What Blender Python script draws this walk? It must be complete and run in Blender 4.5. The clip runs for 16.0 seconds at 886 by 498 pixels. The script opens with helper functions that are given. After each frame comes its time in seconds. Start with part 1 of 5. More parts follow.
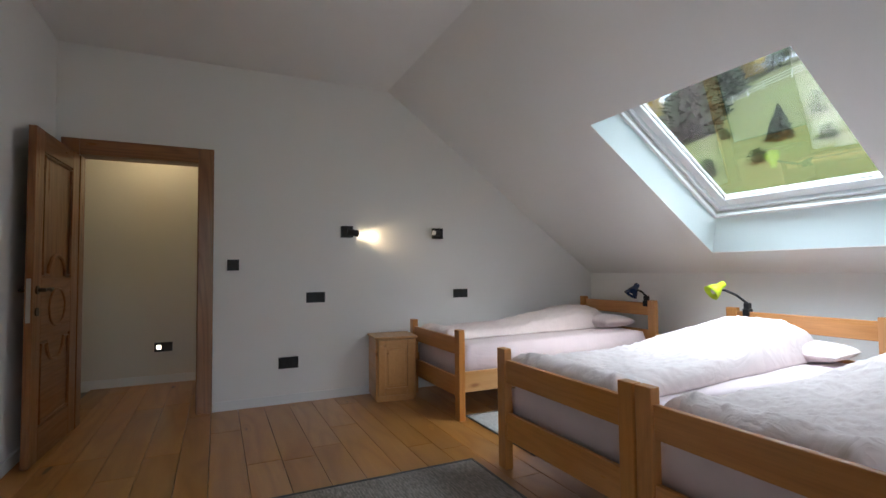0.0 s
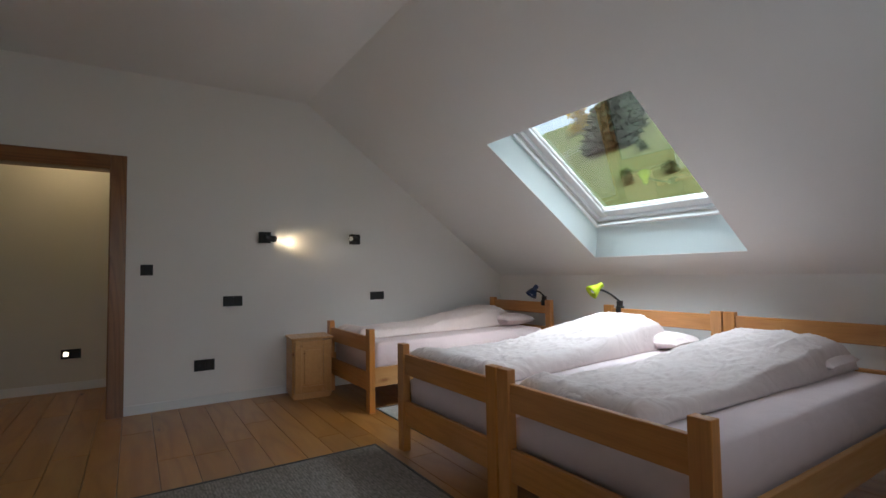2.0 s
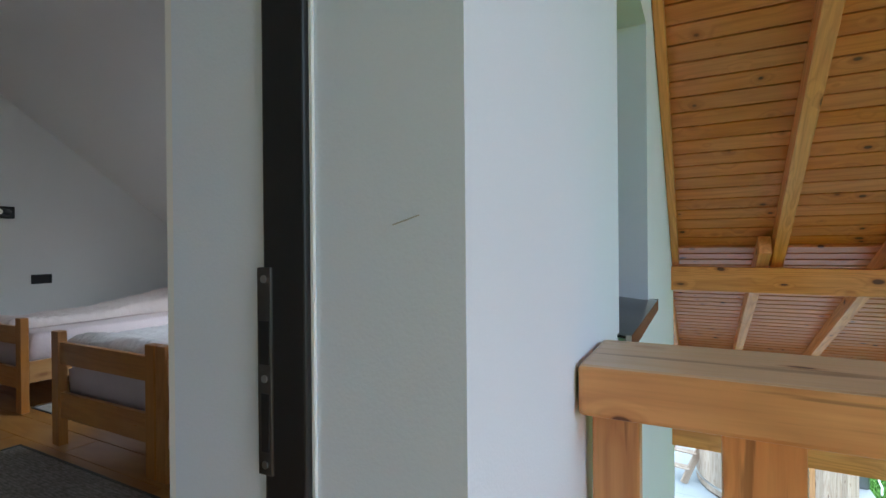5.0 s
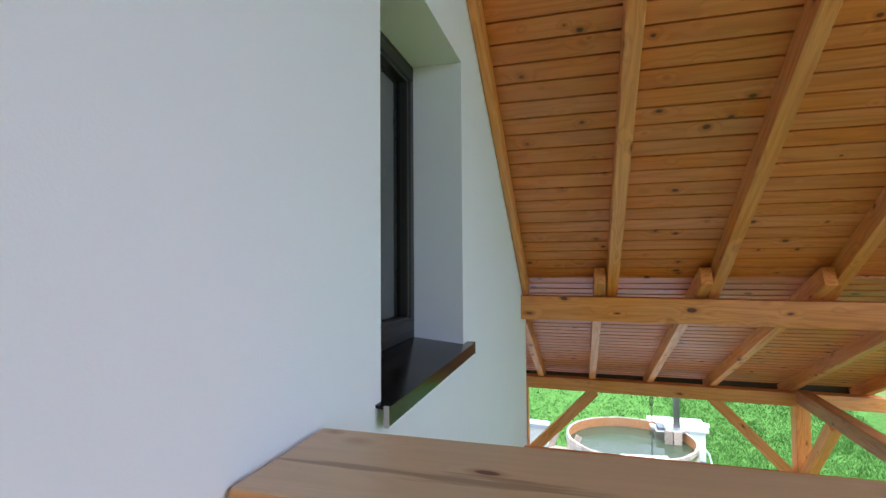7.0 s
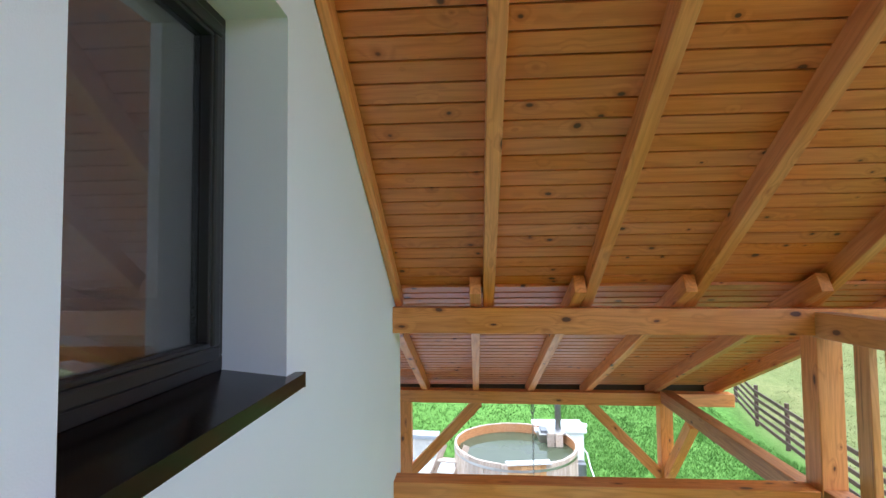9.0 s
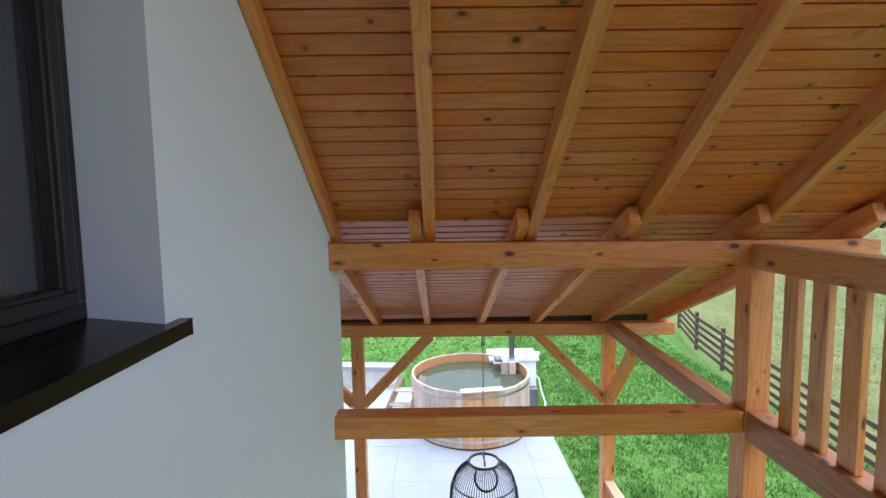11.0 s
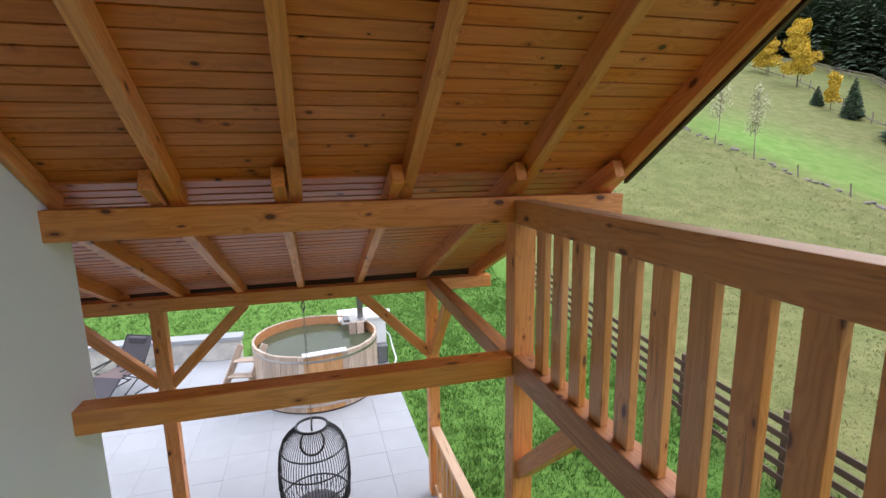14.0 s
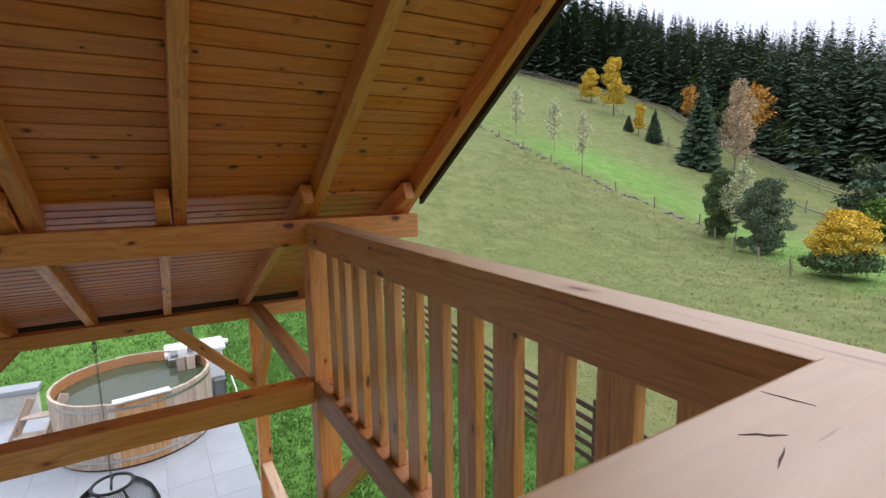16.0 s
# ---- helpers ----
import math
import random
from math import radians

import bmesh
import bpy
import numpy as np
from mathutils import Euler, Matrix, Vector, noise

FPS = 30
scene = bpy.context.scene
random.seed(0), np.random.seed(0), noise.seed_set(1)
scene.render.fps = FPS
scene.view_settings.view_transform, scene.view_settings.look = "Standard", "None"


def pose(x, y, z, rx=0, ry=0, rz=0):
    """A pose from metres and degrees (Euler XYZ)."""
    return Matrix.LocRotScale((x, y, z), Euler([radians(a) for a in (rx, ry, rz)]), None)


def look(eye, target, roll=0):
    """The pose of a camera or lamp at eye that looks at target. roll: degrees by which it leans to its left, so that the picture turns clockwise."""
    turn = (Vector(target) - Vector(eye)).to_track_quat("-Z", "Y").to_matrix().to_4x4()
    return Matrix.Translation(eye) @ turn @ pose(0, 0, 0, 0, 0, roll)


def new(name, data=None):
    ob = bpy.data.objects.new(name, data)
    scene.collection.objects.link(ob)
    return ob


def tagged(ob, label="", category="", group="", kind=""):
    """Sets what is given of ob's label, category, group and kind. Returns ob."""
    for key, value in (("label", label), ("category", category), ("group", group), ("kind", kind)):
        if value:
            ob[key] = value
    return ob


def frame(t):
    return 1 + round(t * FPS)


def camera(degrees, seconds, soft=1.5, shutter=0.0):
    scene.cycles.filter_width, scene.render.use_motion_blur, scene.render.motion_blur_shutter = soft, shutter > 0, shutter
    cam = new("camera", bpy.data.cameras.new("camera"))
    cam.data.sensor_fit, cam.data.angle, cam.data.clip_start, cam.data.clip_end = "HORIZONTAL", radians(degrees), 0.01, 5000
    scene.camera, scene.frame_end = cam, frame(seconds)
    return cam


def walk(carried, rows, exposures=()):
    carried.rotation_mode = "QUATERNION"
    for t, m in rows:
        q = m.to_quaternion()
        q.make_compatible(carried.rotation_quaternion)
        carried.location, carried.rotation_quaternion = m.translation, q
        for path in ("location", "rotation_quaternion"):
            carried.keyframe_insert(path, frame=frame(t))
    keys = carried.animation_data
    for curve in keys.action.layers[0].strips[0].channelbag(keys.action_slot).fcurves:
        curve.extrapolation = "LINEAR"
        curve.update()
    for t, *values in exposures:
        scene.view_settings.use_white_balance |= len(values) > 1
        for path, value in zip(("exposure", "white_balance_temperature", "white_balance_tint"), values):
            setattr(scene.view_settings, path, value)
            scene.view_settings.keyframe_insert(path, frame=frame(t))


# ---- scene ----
cam = camera(85.1, 16.0)
PATH = [
    (0, (0.893, -1.64, 1.135), (1.741, 0.17, 1.223), -0.6),
    (0.5, (0.918, -1.739, 1.139), (1.85, 0.028, 1.244), -0.9),
    (1, (0.924, -1.859, 1.126), (1.906, -0.121, 1.238), -0.9),
    (1.5, (0.922, -1.969, 1.127), (1.944, -0.252, 1.233), -0.9),
    (2, (0.92, -2.043, 1.138), (1.999, -0.362, 1.235), -0.9),
    (2.5, (0.905, -2.109, 1.127), (2.072, -0.487, 1.218), -0.7),
    (3, (0.88, -2.218, 1.118), (2.151, -0.676, 1.205), -0.7),
    (3.5, (0.854, -2.327, 1.123), (2.206, -0.855, 1.198), -0.6),
    (4, (0.834, -2.433, 1.131), (2.323, -1.098, 1.18), -0.4),
    (4.5, (0.88, -2.517, 1.141), (2.532, -1.39, 1.155), -0.4),
    (5, (0.926, -2.618, 1.159), (2.695, -1.685, 1.153), -0.5),
    (5.2, (0.948, -2.649, 1.165), (2.745, -1.772, 1.153), -0.6),
    (7.3, (1.228, -2.891, 1.255), (3.165, -2.403, 1.348), -0.3),
    (7.5, (1.263, -2.899, 1.256), (3.209, -2.451, 1.369), -0.3),
    (8, (1.368, -2.944, 1.257), (3.334, -2.598, 1.388), -0.5),
    (8.5, (1.475, -2.983, 1.255), (3.457, -2.747, 1.381), -0.6),
    (9, (1.567, -3.0, 1.25), (3.561, -2.875, 1.343), -0.6),
    (9.2, (1.593, -2.987, 1.254), (3.59, -2.91, 1.322), -0.9),
    (11.5, (1.764, -3.242, 1.23), (3.749, -3.269, 0.989), -0.9),
    (12, (1.775, -3.345, 1.225), (3.751, -3.397, 0.922), -1.0),
    (12.5, (1.782, -3.44, 1.225), (3.748, -3.564, 0.884), -1.0),
    (13, (1.789, -3.567, 1.229), (3.74, -3.808, 0.86), -0.9),
    (13.5, (1.801, -3.709, 1.235), (3.733, -4.067, 0.864), -1.0),
    (14, (1.801, -3.85, 1.234), (3.699, -4.368, 0.874), -1.0),
    (14.5, (1.77, -3.993, 1.236), (3.617, -4.675, 0.884), -0.9),
    (15, (1.736, -4.119, 1.226), (3.525, -4.947, 0.886), -0.9),
    (15.5, (1.692, -4.214, 1.252), (3.437, -5.133, 0.923), -1.0),
    (16, (1.609, -4.309, 1.266), (3.301, -5.332, 0.962), -0.9),
]
EXPOSURES = [(0, 2.62, 6050, 11), (2.0, 2.18, 6250, 11), (3.5, 2.0, 5700, 8), (4.5, 1.92, 5500, 5), (5.0, 1.85, 5600, 5), (7.3, 1.88, 5800, 15), (9.2, 1.96, 5850, 18), (11.5, 1.45, 5800, 22), (12.5, 1.35, 5900, 22), (14.5, 1.08, 6600, 26), (16, 0.9, 6400, 22)]
walk(cam, [(t, look(eye, target, roll)) for t, eye, target, roll in PATH], EXPOSURES)

# ---- world, sun, large lights ----
world = bpy.data.worlds.new("sky")
scene.world = world
world.use_nodes = True
wn, wl = world.node_tree.nodes, world.node_tree.links
sky = wn.new("ShaderNodeTexSky")
sky.sky_type, sky.sun_disc = "NISHITA", False
sky.sun_elevation, sky.sun_rotation = radians(40), radians(200)
cloud = wn.new("ShaderNodeTexNoise")
cloud.inputs["Scale"].default_value, cloud.inputs["Detail"].default_value = 2.2, 6
geo = wn.new("ShaderNodeTexCoord")
split = wn.new("ShaderNodeSeparateXYZ")
wl.new(geo.outputs["Generated"], split.inputs[0])
wl.new(geo.outputs["Generated"], cloud.inputs["Vector"])
# an overcast dome: brightest at the zenith, about a fifth of that at the horizon
lift = wn.new("ShaderNodeMapRange")
lift.interpolation_type = "SMOOTHSTEP"
lift.inputs["From Min"].default_value, lift.inputs["From Max"].default_value = 0.12, 1.0
lift.inputs["To Min"].default_value, lift.inputs["To Max"].default_value = 5.0, 18.0
wl.new(split.outputs[2], lift.inputs["Value"])
ramp = wn.new("ShaderNodeValToRGB")
ramp.color_ramp.elements[0].position, ramp.color_ramp.elements[1].position = 0.35, 0.7
ramp.color_ramp.elements[0].color, ramp.color_ramp.elements[1].color = (0.74, 0.90, 1.04, 1), (0.98, 1.04, 1.08, 1)
wl.new(cloud.outputs["Fac"], ramp.inputs[0])
scaled = wn.new("ShaderNodeVectorMath")
scaled.operation = "SCALE"
wl.new(ramp.outputs[0], scaled.inputs[0])
wl.new(lift.outputs[0], scaled.inputs["Scale"])
mix = wn.new("ShaderNodeMix")
mix.data_type = "RGBA"
mix.inputs[0].default_value = 0.85
wl.new(sky.outputs[0], mix.inputs[6])
wl.new(scaled.outputs[0], mix.inputs[7])
wl.new(mix.outputs[2], wn["Background"].inputs[0])
wn["Background"].inputs[1].default_value = 0.1

sun_data = bpy.data.lights.new("sun", "SUN")
sun_data.energy, sun_data.angle, sun_data.color = 0.7, radians(40), (1.0, 0.96, 0.90)
sun = new("sun", sun_data)
sun.matrix_world = look((6, -12, 20), (0, 6, 0))


# the sky's light falling through the roof window
over_data = bpy.data.lights.new("roof_window_daylight", "AREA")
over_data.size, over_data.energy, over_data.color = 6.0, 285, (0.80, 0.93, 1.0)
new("roof_window_daylight", over_data).matrix_world = look((4.1, 0.3, 6.0), (3.95, 0.34, 2.0))

# the sky's light falling through the gable window
YIN = -2.03
side_data = bpy.data.lights.new("gable_window_daylight", "AREA")
side_data.shape = "RECTANGLE"
side_data.size, side_data.size_y, side_data.energy, side_data.color = 0.72, 0.95, 0.7, (0.86, 0.95, 1.0)
new("gable_window_daylight", side_data).matrix_world = look((2.58, YIN, 1.5), (2.58, 0.0, 1.45))

# ---- materials ----


def material(name, rough=0.6, metal=0.0):
    m = bpy.data.materials.new(name)
    m.use_nodes = True
    b = m.node_tree.nodes["Principled BSDF"]
    b.inputs["Roughness"].default_value, b.inputs["Metallic"].default_value = rough, metal
    return m, m.node_tree.nodes, m.node_tree.links, b


def coords(n, l, scale, space="Object", jitter=True):
    """Scaled coordinates, shifted for each object by its random number."""
    tc = n.new("ShaderNodeTexCoord")
    mp = n.new("ShaderNodeMapping")
    mp.inputs["Scale"].default_value = scale
    l.new(tc.outputs[space], mp.inputs["Vector"])
    if jitter:
        oi = n.new("ShaderNodeObjectInfo")
        mul = n.new("ShaderNodeMath")
        mul.operation = "MULTIPLY"
        mul.inputs[1].default_value = 37.0
        l.new(oi.outputs["Random"], mul.inputs[0])
        l.new(mul.outputs[0], mp.inputs["Location"])
    return mp.outputs[0]


def colormix(n, l, fac, a, b, mode="MIX"):
    m = n.new("ShaderNodeMix")
    m.data_type, m.blend_type = "RGBA", mode
    for sock, v in ((m.inputs[0], fac), (m.inputs[6], a), (m.inputs[7], b)):
        if isinstance(v, (int, float)):
            sock.default_value = v
        elif isinstance(v, tuple):
            sock.default_value = (*v, 1)
        else:
            l.new(v, sock)
    return m.outputs[2]


def steps(n, l, value, lo, hi, a=0.0, b=1.0):
    m = n.new("ShaderNodeMapRange")
    m.inputs["From Min"].default_value, m.inputs["From Max"].default_value = lo, hi
    m.inputs["To Min"].default_value, m.inputs["To Max"].default_value = a, b
    l.new(value, m.inputs["Value"])
    return m.outputs[0]


def noisy(n, l, vec, scale, detail=4, rough=0.55, distortion=0.0):
    t = n.new("ShaderNodeTexNoise")
    t.inputs["Scale"].default_value, t.inputs["Detail"].default_value = scale, detail
    t.inputs["Roughness"].default_value, t.inputs["Distortion"].default_value = rough, distortion
    l.new(vec, t.inputs["Vector"])
    return t.outputs["Fac"]


def bumped(n, l, b, height, strength, distance=0.01):
    bp = n.new("ShaderNodeBump")
    bp.inputs["Strength"].default_value, bp.inputs["Distance"].default_value = strength, distance
    l.new(height, bp.inputs["Height"])
    l.new(bp.outputs[0], b.inputs["Normal"])


def wood(name, light, dark, knot=None, rough=0.45, knot_scale=(3.2, 7.5, 7.5), knot_size=0.16, bump=0.25, coat=0.0, vary=0.16, fibre=0.3, ringscale=22, polish=0.11, pale_top=None, figure=0.5, bands=9.0):
    """Sawn timber whose grain runs along the object's own x axis and bends round its knots."""
    m, n, l, b = material(name, rough)
    vec = coords(n, l, (1, 1, 1))
    stretched = coords(n, l, (1.4, ringscale, ringscale))
    if knot:
        v = n.new("ShaderNodeTexVoronoi")
        v.inputs["Scale"].default_value = 1.0
        warp = n.new("ShaderNodeVectorMath")
        warp.operation = "MULTIPLY_ADD"
        wob = n.new("ShaderNodeTexNoise")
        wob.inputs["Scale"].default_value = 2.0
        l.new(vec, wob.inputs["Vector"])
        l.new(wob.outputs["Color"], warp.inputs[0])
        warp.inputs[1].default_value = (0.9, 0.5, 0.5)
        l.new(coords(n, l, knot_scale), warp.inputs[2])
        l.new(warp.outputs[0], v.inputs["Vector"])
        # knots of all sizes: each cell divides its distance by its own random number
        tint = n.new("ShaderNodeSeparateColor")
        l.new(v.outputs["Color"], tint.inputs[0])
        sized = n.new("ShaderNodeMath")
        sized.operation = "DIVIDE"
        l.new(v.outputs["Distance"], sized.inputs[0])
        l.new(steps(n, l, tint.outputs[0], 0, 1, 0.3, 1.15), sized.inputs[1])
        away = sized.outputs[0]
    # year rings cut lengthwise: contour lines of a long, slow noise
    slow = noisy(n, l, coords(n, l, (0.55, ringscale * 0.3, ringscale * 0.3)), 1.0, 1, 0.4, 0.2)
    lines = n.new("ShaderNodeMath")
    lines.operation = "MULTIPLY"
    lines.inputs[1].default_value = bands
    l.new(slow, lines.inputs[0])
    if knot:
        bend = n.new("ShaderNodeMath")
        bend.operation = "ADD"
        l.new(lines.outputs[0], bend.inputs[0])
        l.new(steps(n, l, away, 0.0, knot_size * 3.5, 1.6, 0.0), bend.inputs[1])
        lines = bend
    fold = n.new("ShaderNodeMath")
    fold.operation = "PINGPONG"
    fold.inputs[1].default_value = 0.5
    l.new(lines.outputs[0], fold.inputs[0])
    rings = noisy(n, l, stretched, 1.0, 5, 0.6, 1.2)
    fine = noisy(n, l, coords(n, l, (6, 160, 160)), 1.0, 2)
    tone = noisy(n, l, vec, 1.3, 2)
    col = colormix(n, l, steps(n, l, rings, 0.3, 0.75, 0, 0.7), light, dark)
    col = colormix(n, l, steps(n, l, fold.outputs[0], 0.22, 0.5, 0, figure), col, tuple(c * f for c, f in zip(dark, (0.78, 0.68, 0.6))))
    col = colormix(n, l, steps(n, l, fine, 0.45, 0.8, 0, fibre), col, tuple(c * 0.6 for c in dark))
    oi = n.new("ShaderNodeObjectInfo")
    hsv = n.new("ShaderNodeHueSaturation")
    l.new(steps(n, l, oi.outputs["Random"], 0, 1, 1 - vary, 1 + vary), hsv.inputs["Value"])
    l.new(steps(n, l, tone, 0.3, 0.7, 0.94, 1.06), hsv.inputs["Saturation"])
    l.new(col, hsv.inputs["Color"])
    col = hsv.outputs[0]
    if pale_top:
        # Upward faces paler: the sky's sheen painted in over weathering; then fine dark cracks.
        geo, axes = n.new("ShaderNodeNewGeometry"), n.new("ShaderNodeSeparateXYZ")
        l.new(geo.outputs["Normal"], axes.inputs[0])
        col = colormix(n, l, steps(n, l, axes.outputs[2], 0.75, 0.95, 0, 0.72), col, pale_top)
        crack = noisy(n, l, coords(n, l, (1.6, 30, 30)), 1.0, 4)
        col = colormix(n, l, steps(n, l, crack, 0.62, 0.67, 0, 0.5), col, tuple(c * 0.2 for c in dark))
    if knot:
        col = colormix(n, l, steps(n, l, away, knot_size * 1.9, knot_size * 0.8, 0, 0.6), col, tuple(c * f for c, f in zip(dark, (0.62, 0.45, 0.35))))
        col = colormix(n, l, steps(n, l, away, knot_size, knot_size * 0.72), col, knot)
    l.new(col, b.inputs["Base Color"])
    l.new(steps(n, l, rings, 0.3, 0.8, rough - polish * 0.7, rough + polish * 1.3), b.inputs["Roughness"])
    b.inputs["Coat Weight"].default_value = coat
    b.inputs["Coat Roughness"].default_value = 0.25
    bumped(n, l, b, fine, bump, 0.004)
    return m


def plain(name, color, rough=0.6, metal=0.0, vary=0.08, grain=60.0, bump=0.1, blotch=1.5, distance=0.003, sheen=0.0):
    """Paint, metal, plastic, stone or cloth: one colour with blotches and fine grain."""
    m, n, l, b = material(name, rough, metal)
    vec = coords(n, l, (1, 1, 1))
    big = noisy(n, l, vec, blotch, 4)
    small = noisy(n, l, vec, grain, 3)
    col = colormix(n, l, steps(n, l, big, 0.3, 0.7), tuple(c * (1 - vary) for c in color), tuple(min(1, c * (1 + vary)) for c in color))
    col = colormix(n, l, steps(n, l, small, 0.4, 0.75, 0, vary), col, tuple(c * 0.6 for c in color))
    l.new(col, b.inputs["Base Color"])
    l.new(steps(n, l, big, 0.3, 0.7, rough - 0.05, min(1, rough + 0.08)), b.inputs["Roughness"])
    b.inputs["Sheen Weight"].default_value = sheen
    bumped(n, l, b, small, bump, distance)
    return m


def woven(name, a, c, scale):
    m, n, l, b = material(name, 0.95)
    vec = coords(n, l, (scale, scale * 0.32, scale))
    w = n.new("ShaderNodeTexNoise")
    w.inputs["Scale"].default_value, w.inputs["Detail"].default_value = 1.0, 3
    l.new(vec, w.inputs["Vector"])
    wave = n.new("ShaderNodeTexWave")
    wave.inputs["Scale"].default_value, wave.inputs["Distortion"].default_value = 20, 2.0
    wave.bands_direction = "X"
    l.new(coords(n, l, (1, 1, 1)), wave.inputs["Vector"])
    col = colormix(n, l, steps(n, l, w.outputs["Fac"], 0.35, 0.65), a, c)
    col = colormix(n, l, steps(n, l, wave.outputs["Fac"], 0, 1, 0.0, 0.3), col, tuple(v * 0.5 for v in a))
    l.new(col, b.inputs["Base Color"])
    bumped(n, l, b, w.outputs["Fac"], 0.8, 0.01)
    return m


def cloth(name, color, scale, strength):
    """Rumpled cotton: long soft folds with fine crumples between them."""
    m, n, l, b = material(name, 0.9)
    vec = coords(n, l, (1, 1, 1))
    big = noisy(n, l, vec, 6, 3)
    folds = noisy(n, l, coords(n, l, (0.55, 1.0, 0.8)), scale, 3, 0.5, 1.4)
    ridge = n.new("ShaderNodeMath")
    ridge.operation = "PINGPONG"
    ridge.inputs[1].default_value = 0.12
    l.new(folds, ridge.inputs[0])
    weave = noisy(n, l, vec, 240, 2)
    col = colormix(n, l, steps(n, l, big, 0.3, 0.7), tuple(c * 0.97 for c in color), tuple(min(1, c * 1.03) for c in color))
    l.new(col, b.inputs["Base Color"])
    b.inputs["Sheen Weight"].default_value = 0.2
    fine = n.new("ShaderNodeMath")
    fine.operation = "MULTIPLY_ADD"
    fine.inputs[1].default_value = 0.012
    l.new(weave, fine.inputs[0])
    l.new(ridge.outputs[0], fine.inputs[2])
    bumped(n, l, b, fine.outputs[0], strength, 0.12)
    return m


def glass(name, tint=(1, 1, 1), rough=0.0, ior=1.45):
    m, n, l, b = material(name, rough)
    b.inputs["Base Color"].default_value = (*tint, 1)
    b.inputs["Transmission Weight"].default_value, b.inputs["IOR"].default_value = 1.0, ior
    return m


def glowing(name, color, strength):
    m, n, l, b = material(name, 0.5)
    b.inputs["Base Color"].default_value = (*color, 1)
    b.inputs["Emission Color"].default_value = (*color, 1)
    b.inputs["Emission Strength"].default_value = strength
    return m


LARCH = wood("oiled spruce boards", (0.69, 0.232, 0.060), (0.53, 0.148, 0.032), (0.085, 0.022, 0.008), 0.42, (6.0, 8.5, 8.5), 0.15, bump=0.2, coat=0.12, vary=0.07, fibre=0.3, figure=0.42, bands=7)
BEAM = wood("oiled spruce beam", (0.78, 0.32, 0.088), (0.58, 0.19, 0.042), (0.11, 0.03, 0.010), 0.46, (4.0, 8.5, 8.5), 0.15, fibre=0.35, ringscale=30, vary=0.10, coat=0.1, figure=0.45)
WEATHERED = wood("weathered spruce beam", (0.50, 0.21, 0.068), (0.30, 0.115, 0.036), (0.07, 0.022, 0.010), 0.5, (4.0, 8.5, 8.5), 0.14, fibre=0.4, ringscale=30, vary=0.05, figure=0.5)
FRESHSTAVE = wood("newer larch stave", (0.56, 0.31, 0.13), (0.43, 0.21, 0.08), None, 0.6, vary=0.12)
RAIL = wood("glazed spruce handrail", (0.70, 0.335, 0.11), (0.54, 0.215, 0.058), (0.12, 0.04, 0.015), 0.42, (3.6, 8, 8), 0.17, fibre=0.24, bump=0.1, ringscale=26, coat=0.2, vary=0.1, pale_top=(0.60, 0.46, 0.31), figure=0.42, bands=13)
FLOORWOOD = wood("oiled oak floorboard", (0.48, 0.225, 0.058), (0.36, 0.155, 0.036), (0.07, 0.026, 0.011), 0.3, (1.3, 4.5, 4.5), 0.07, 0.0, 0.2, 0.12, 0.12, 11, polish=0.01, figure=0.4, bands=6)
BEECH = wood("lacquered beech", (0.60, 0.27, 0.08), (0.50, 0.205, 0.056), None, 0.34, bump=0.06, coat=0.3, vary=0.08, figure=0.25)
PINE = wood("lacquered pine", (0.62, 0.34, 0.13), (0.52, 0.255, 0.085), (0.36, 0.15, 0.05), 0.36, (2, 6, 6), 0.08, 0.08, 0.25, 0.06, 0.12, figure=0.12)
DOORWOOD = wood("stained door wood", (0.31, 0.13, 0.042), (0.20, 0.075, 0.024), None, 0.34, bump=0.1, coat=0.3, vary=0.05)
FENCEWOOD = wood("dark stained fence board", (0.085, 0.045, 0.03), (0.05, 0.026, 0.018), None, 0.7)
OLDWOOD = wood("weathered grey post", (0.26, 0.22, 0.18), (0.16, 0.13, 0.10), None, 0.85)
PALEWOOD = wood("silver grey fence rail", (0.58, 0.58, 0.56), (0.46, 0.45, 0.43), None, 0.85)
TUBWOOD = wood("weathered larch stave", (0.48, 0.385, 0.305), (0.35, 0.26, 0.19), (0.14, 0.08, 0.05), 0.7, (2.5, 9, 9), 0.12, vary=0.2)
TUBINSIDE = wood("wet larch stave", (0.50, 0.24, 0.10), (0.36, 0.15, 0.06), None, 0.4)
PLASTER = plain("white wall paint", (0.84, 0.83, 0.815), 0.75, vary=0.02, grain=90, bump=0.08, blotch=0.8)
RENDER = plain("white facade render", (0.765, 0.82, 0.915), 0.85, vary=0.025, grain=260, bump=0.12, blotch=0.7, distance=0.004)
CREAM = plain("cream hall paint", (0.72, 0.70, 0.64), 0.75, vary=0.02, grain=90, bump=0.08)
WHITE = plain("white lacquer", (0.82, 0.83, 0.83), 0.35, vary=0.015, bump=0.02)
BLACK = plain("black plastic", (0.010, 0.010, 0.011), 0.5, vary=0.1, bump=0.03)
BLACKFRAME = plain("anthracite window profile", (0.016, 0.016, 0.018), 0.38, vary=0.1, bump=0.04)
STEEL = plain("brushed steel", (0.55, 0.53, 0.50), 0.35, 1.0, vary=0.12, grain=120)
BRASSY = plain("dark bronzed brass", (0.10, 0.08, 0.06), 0.4, 1.0)
SILL = plain("dark polished sill", (0.012, 0.009, 0.008), 0.18, vary=0.25, grain=30, bump=0.03)
SILL.node_tree.nodes["Principled BSDF"].inputs["Specular IOR Level"].default_value = 0.22
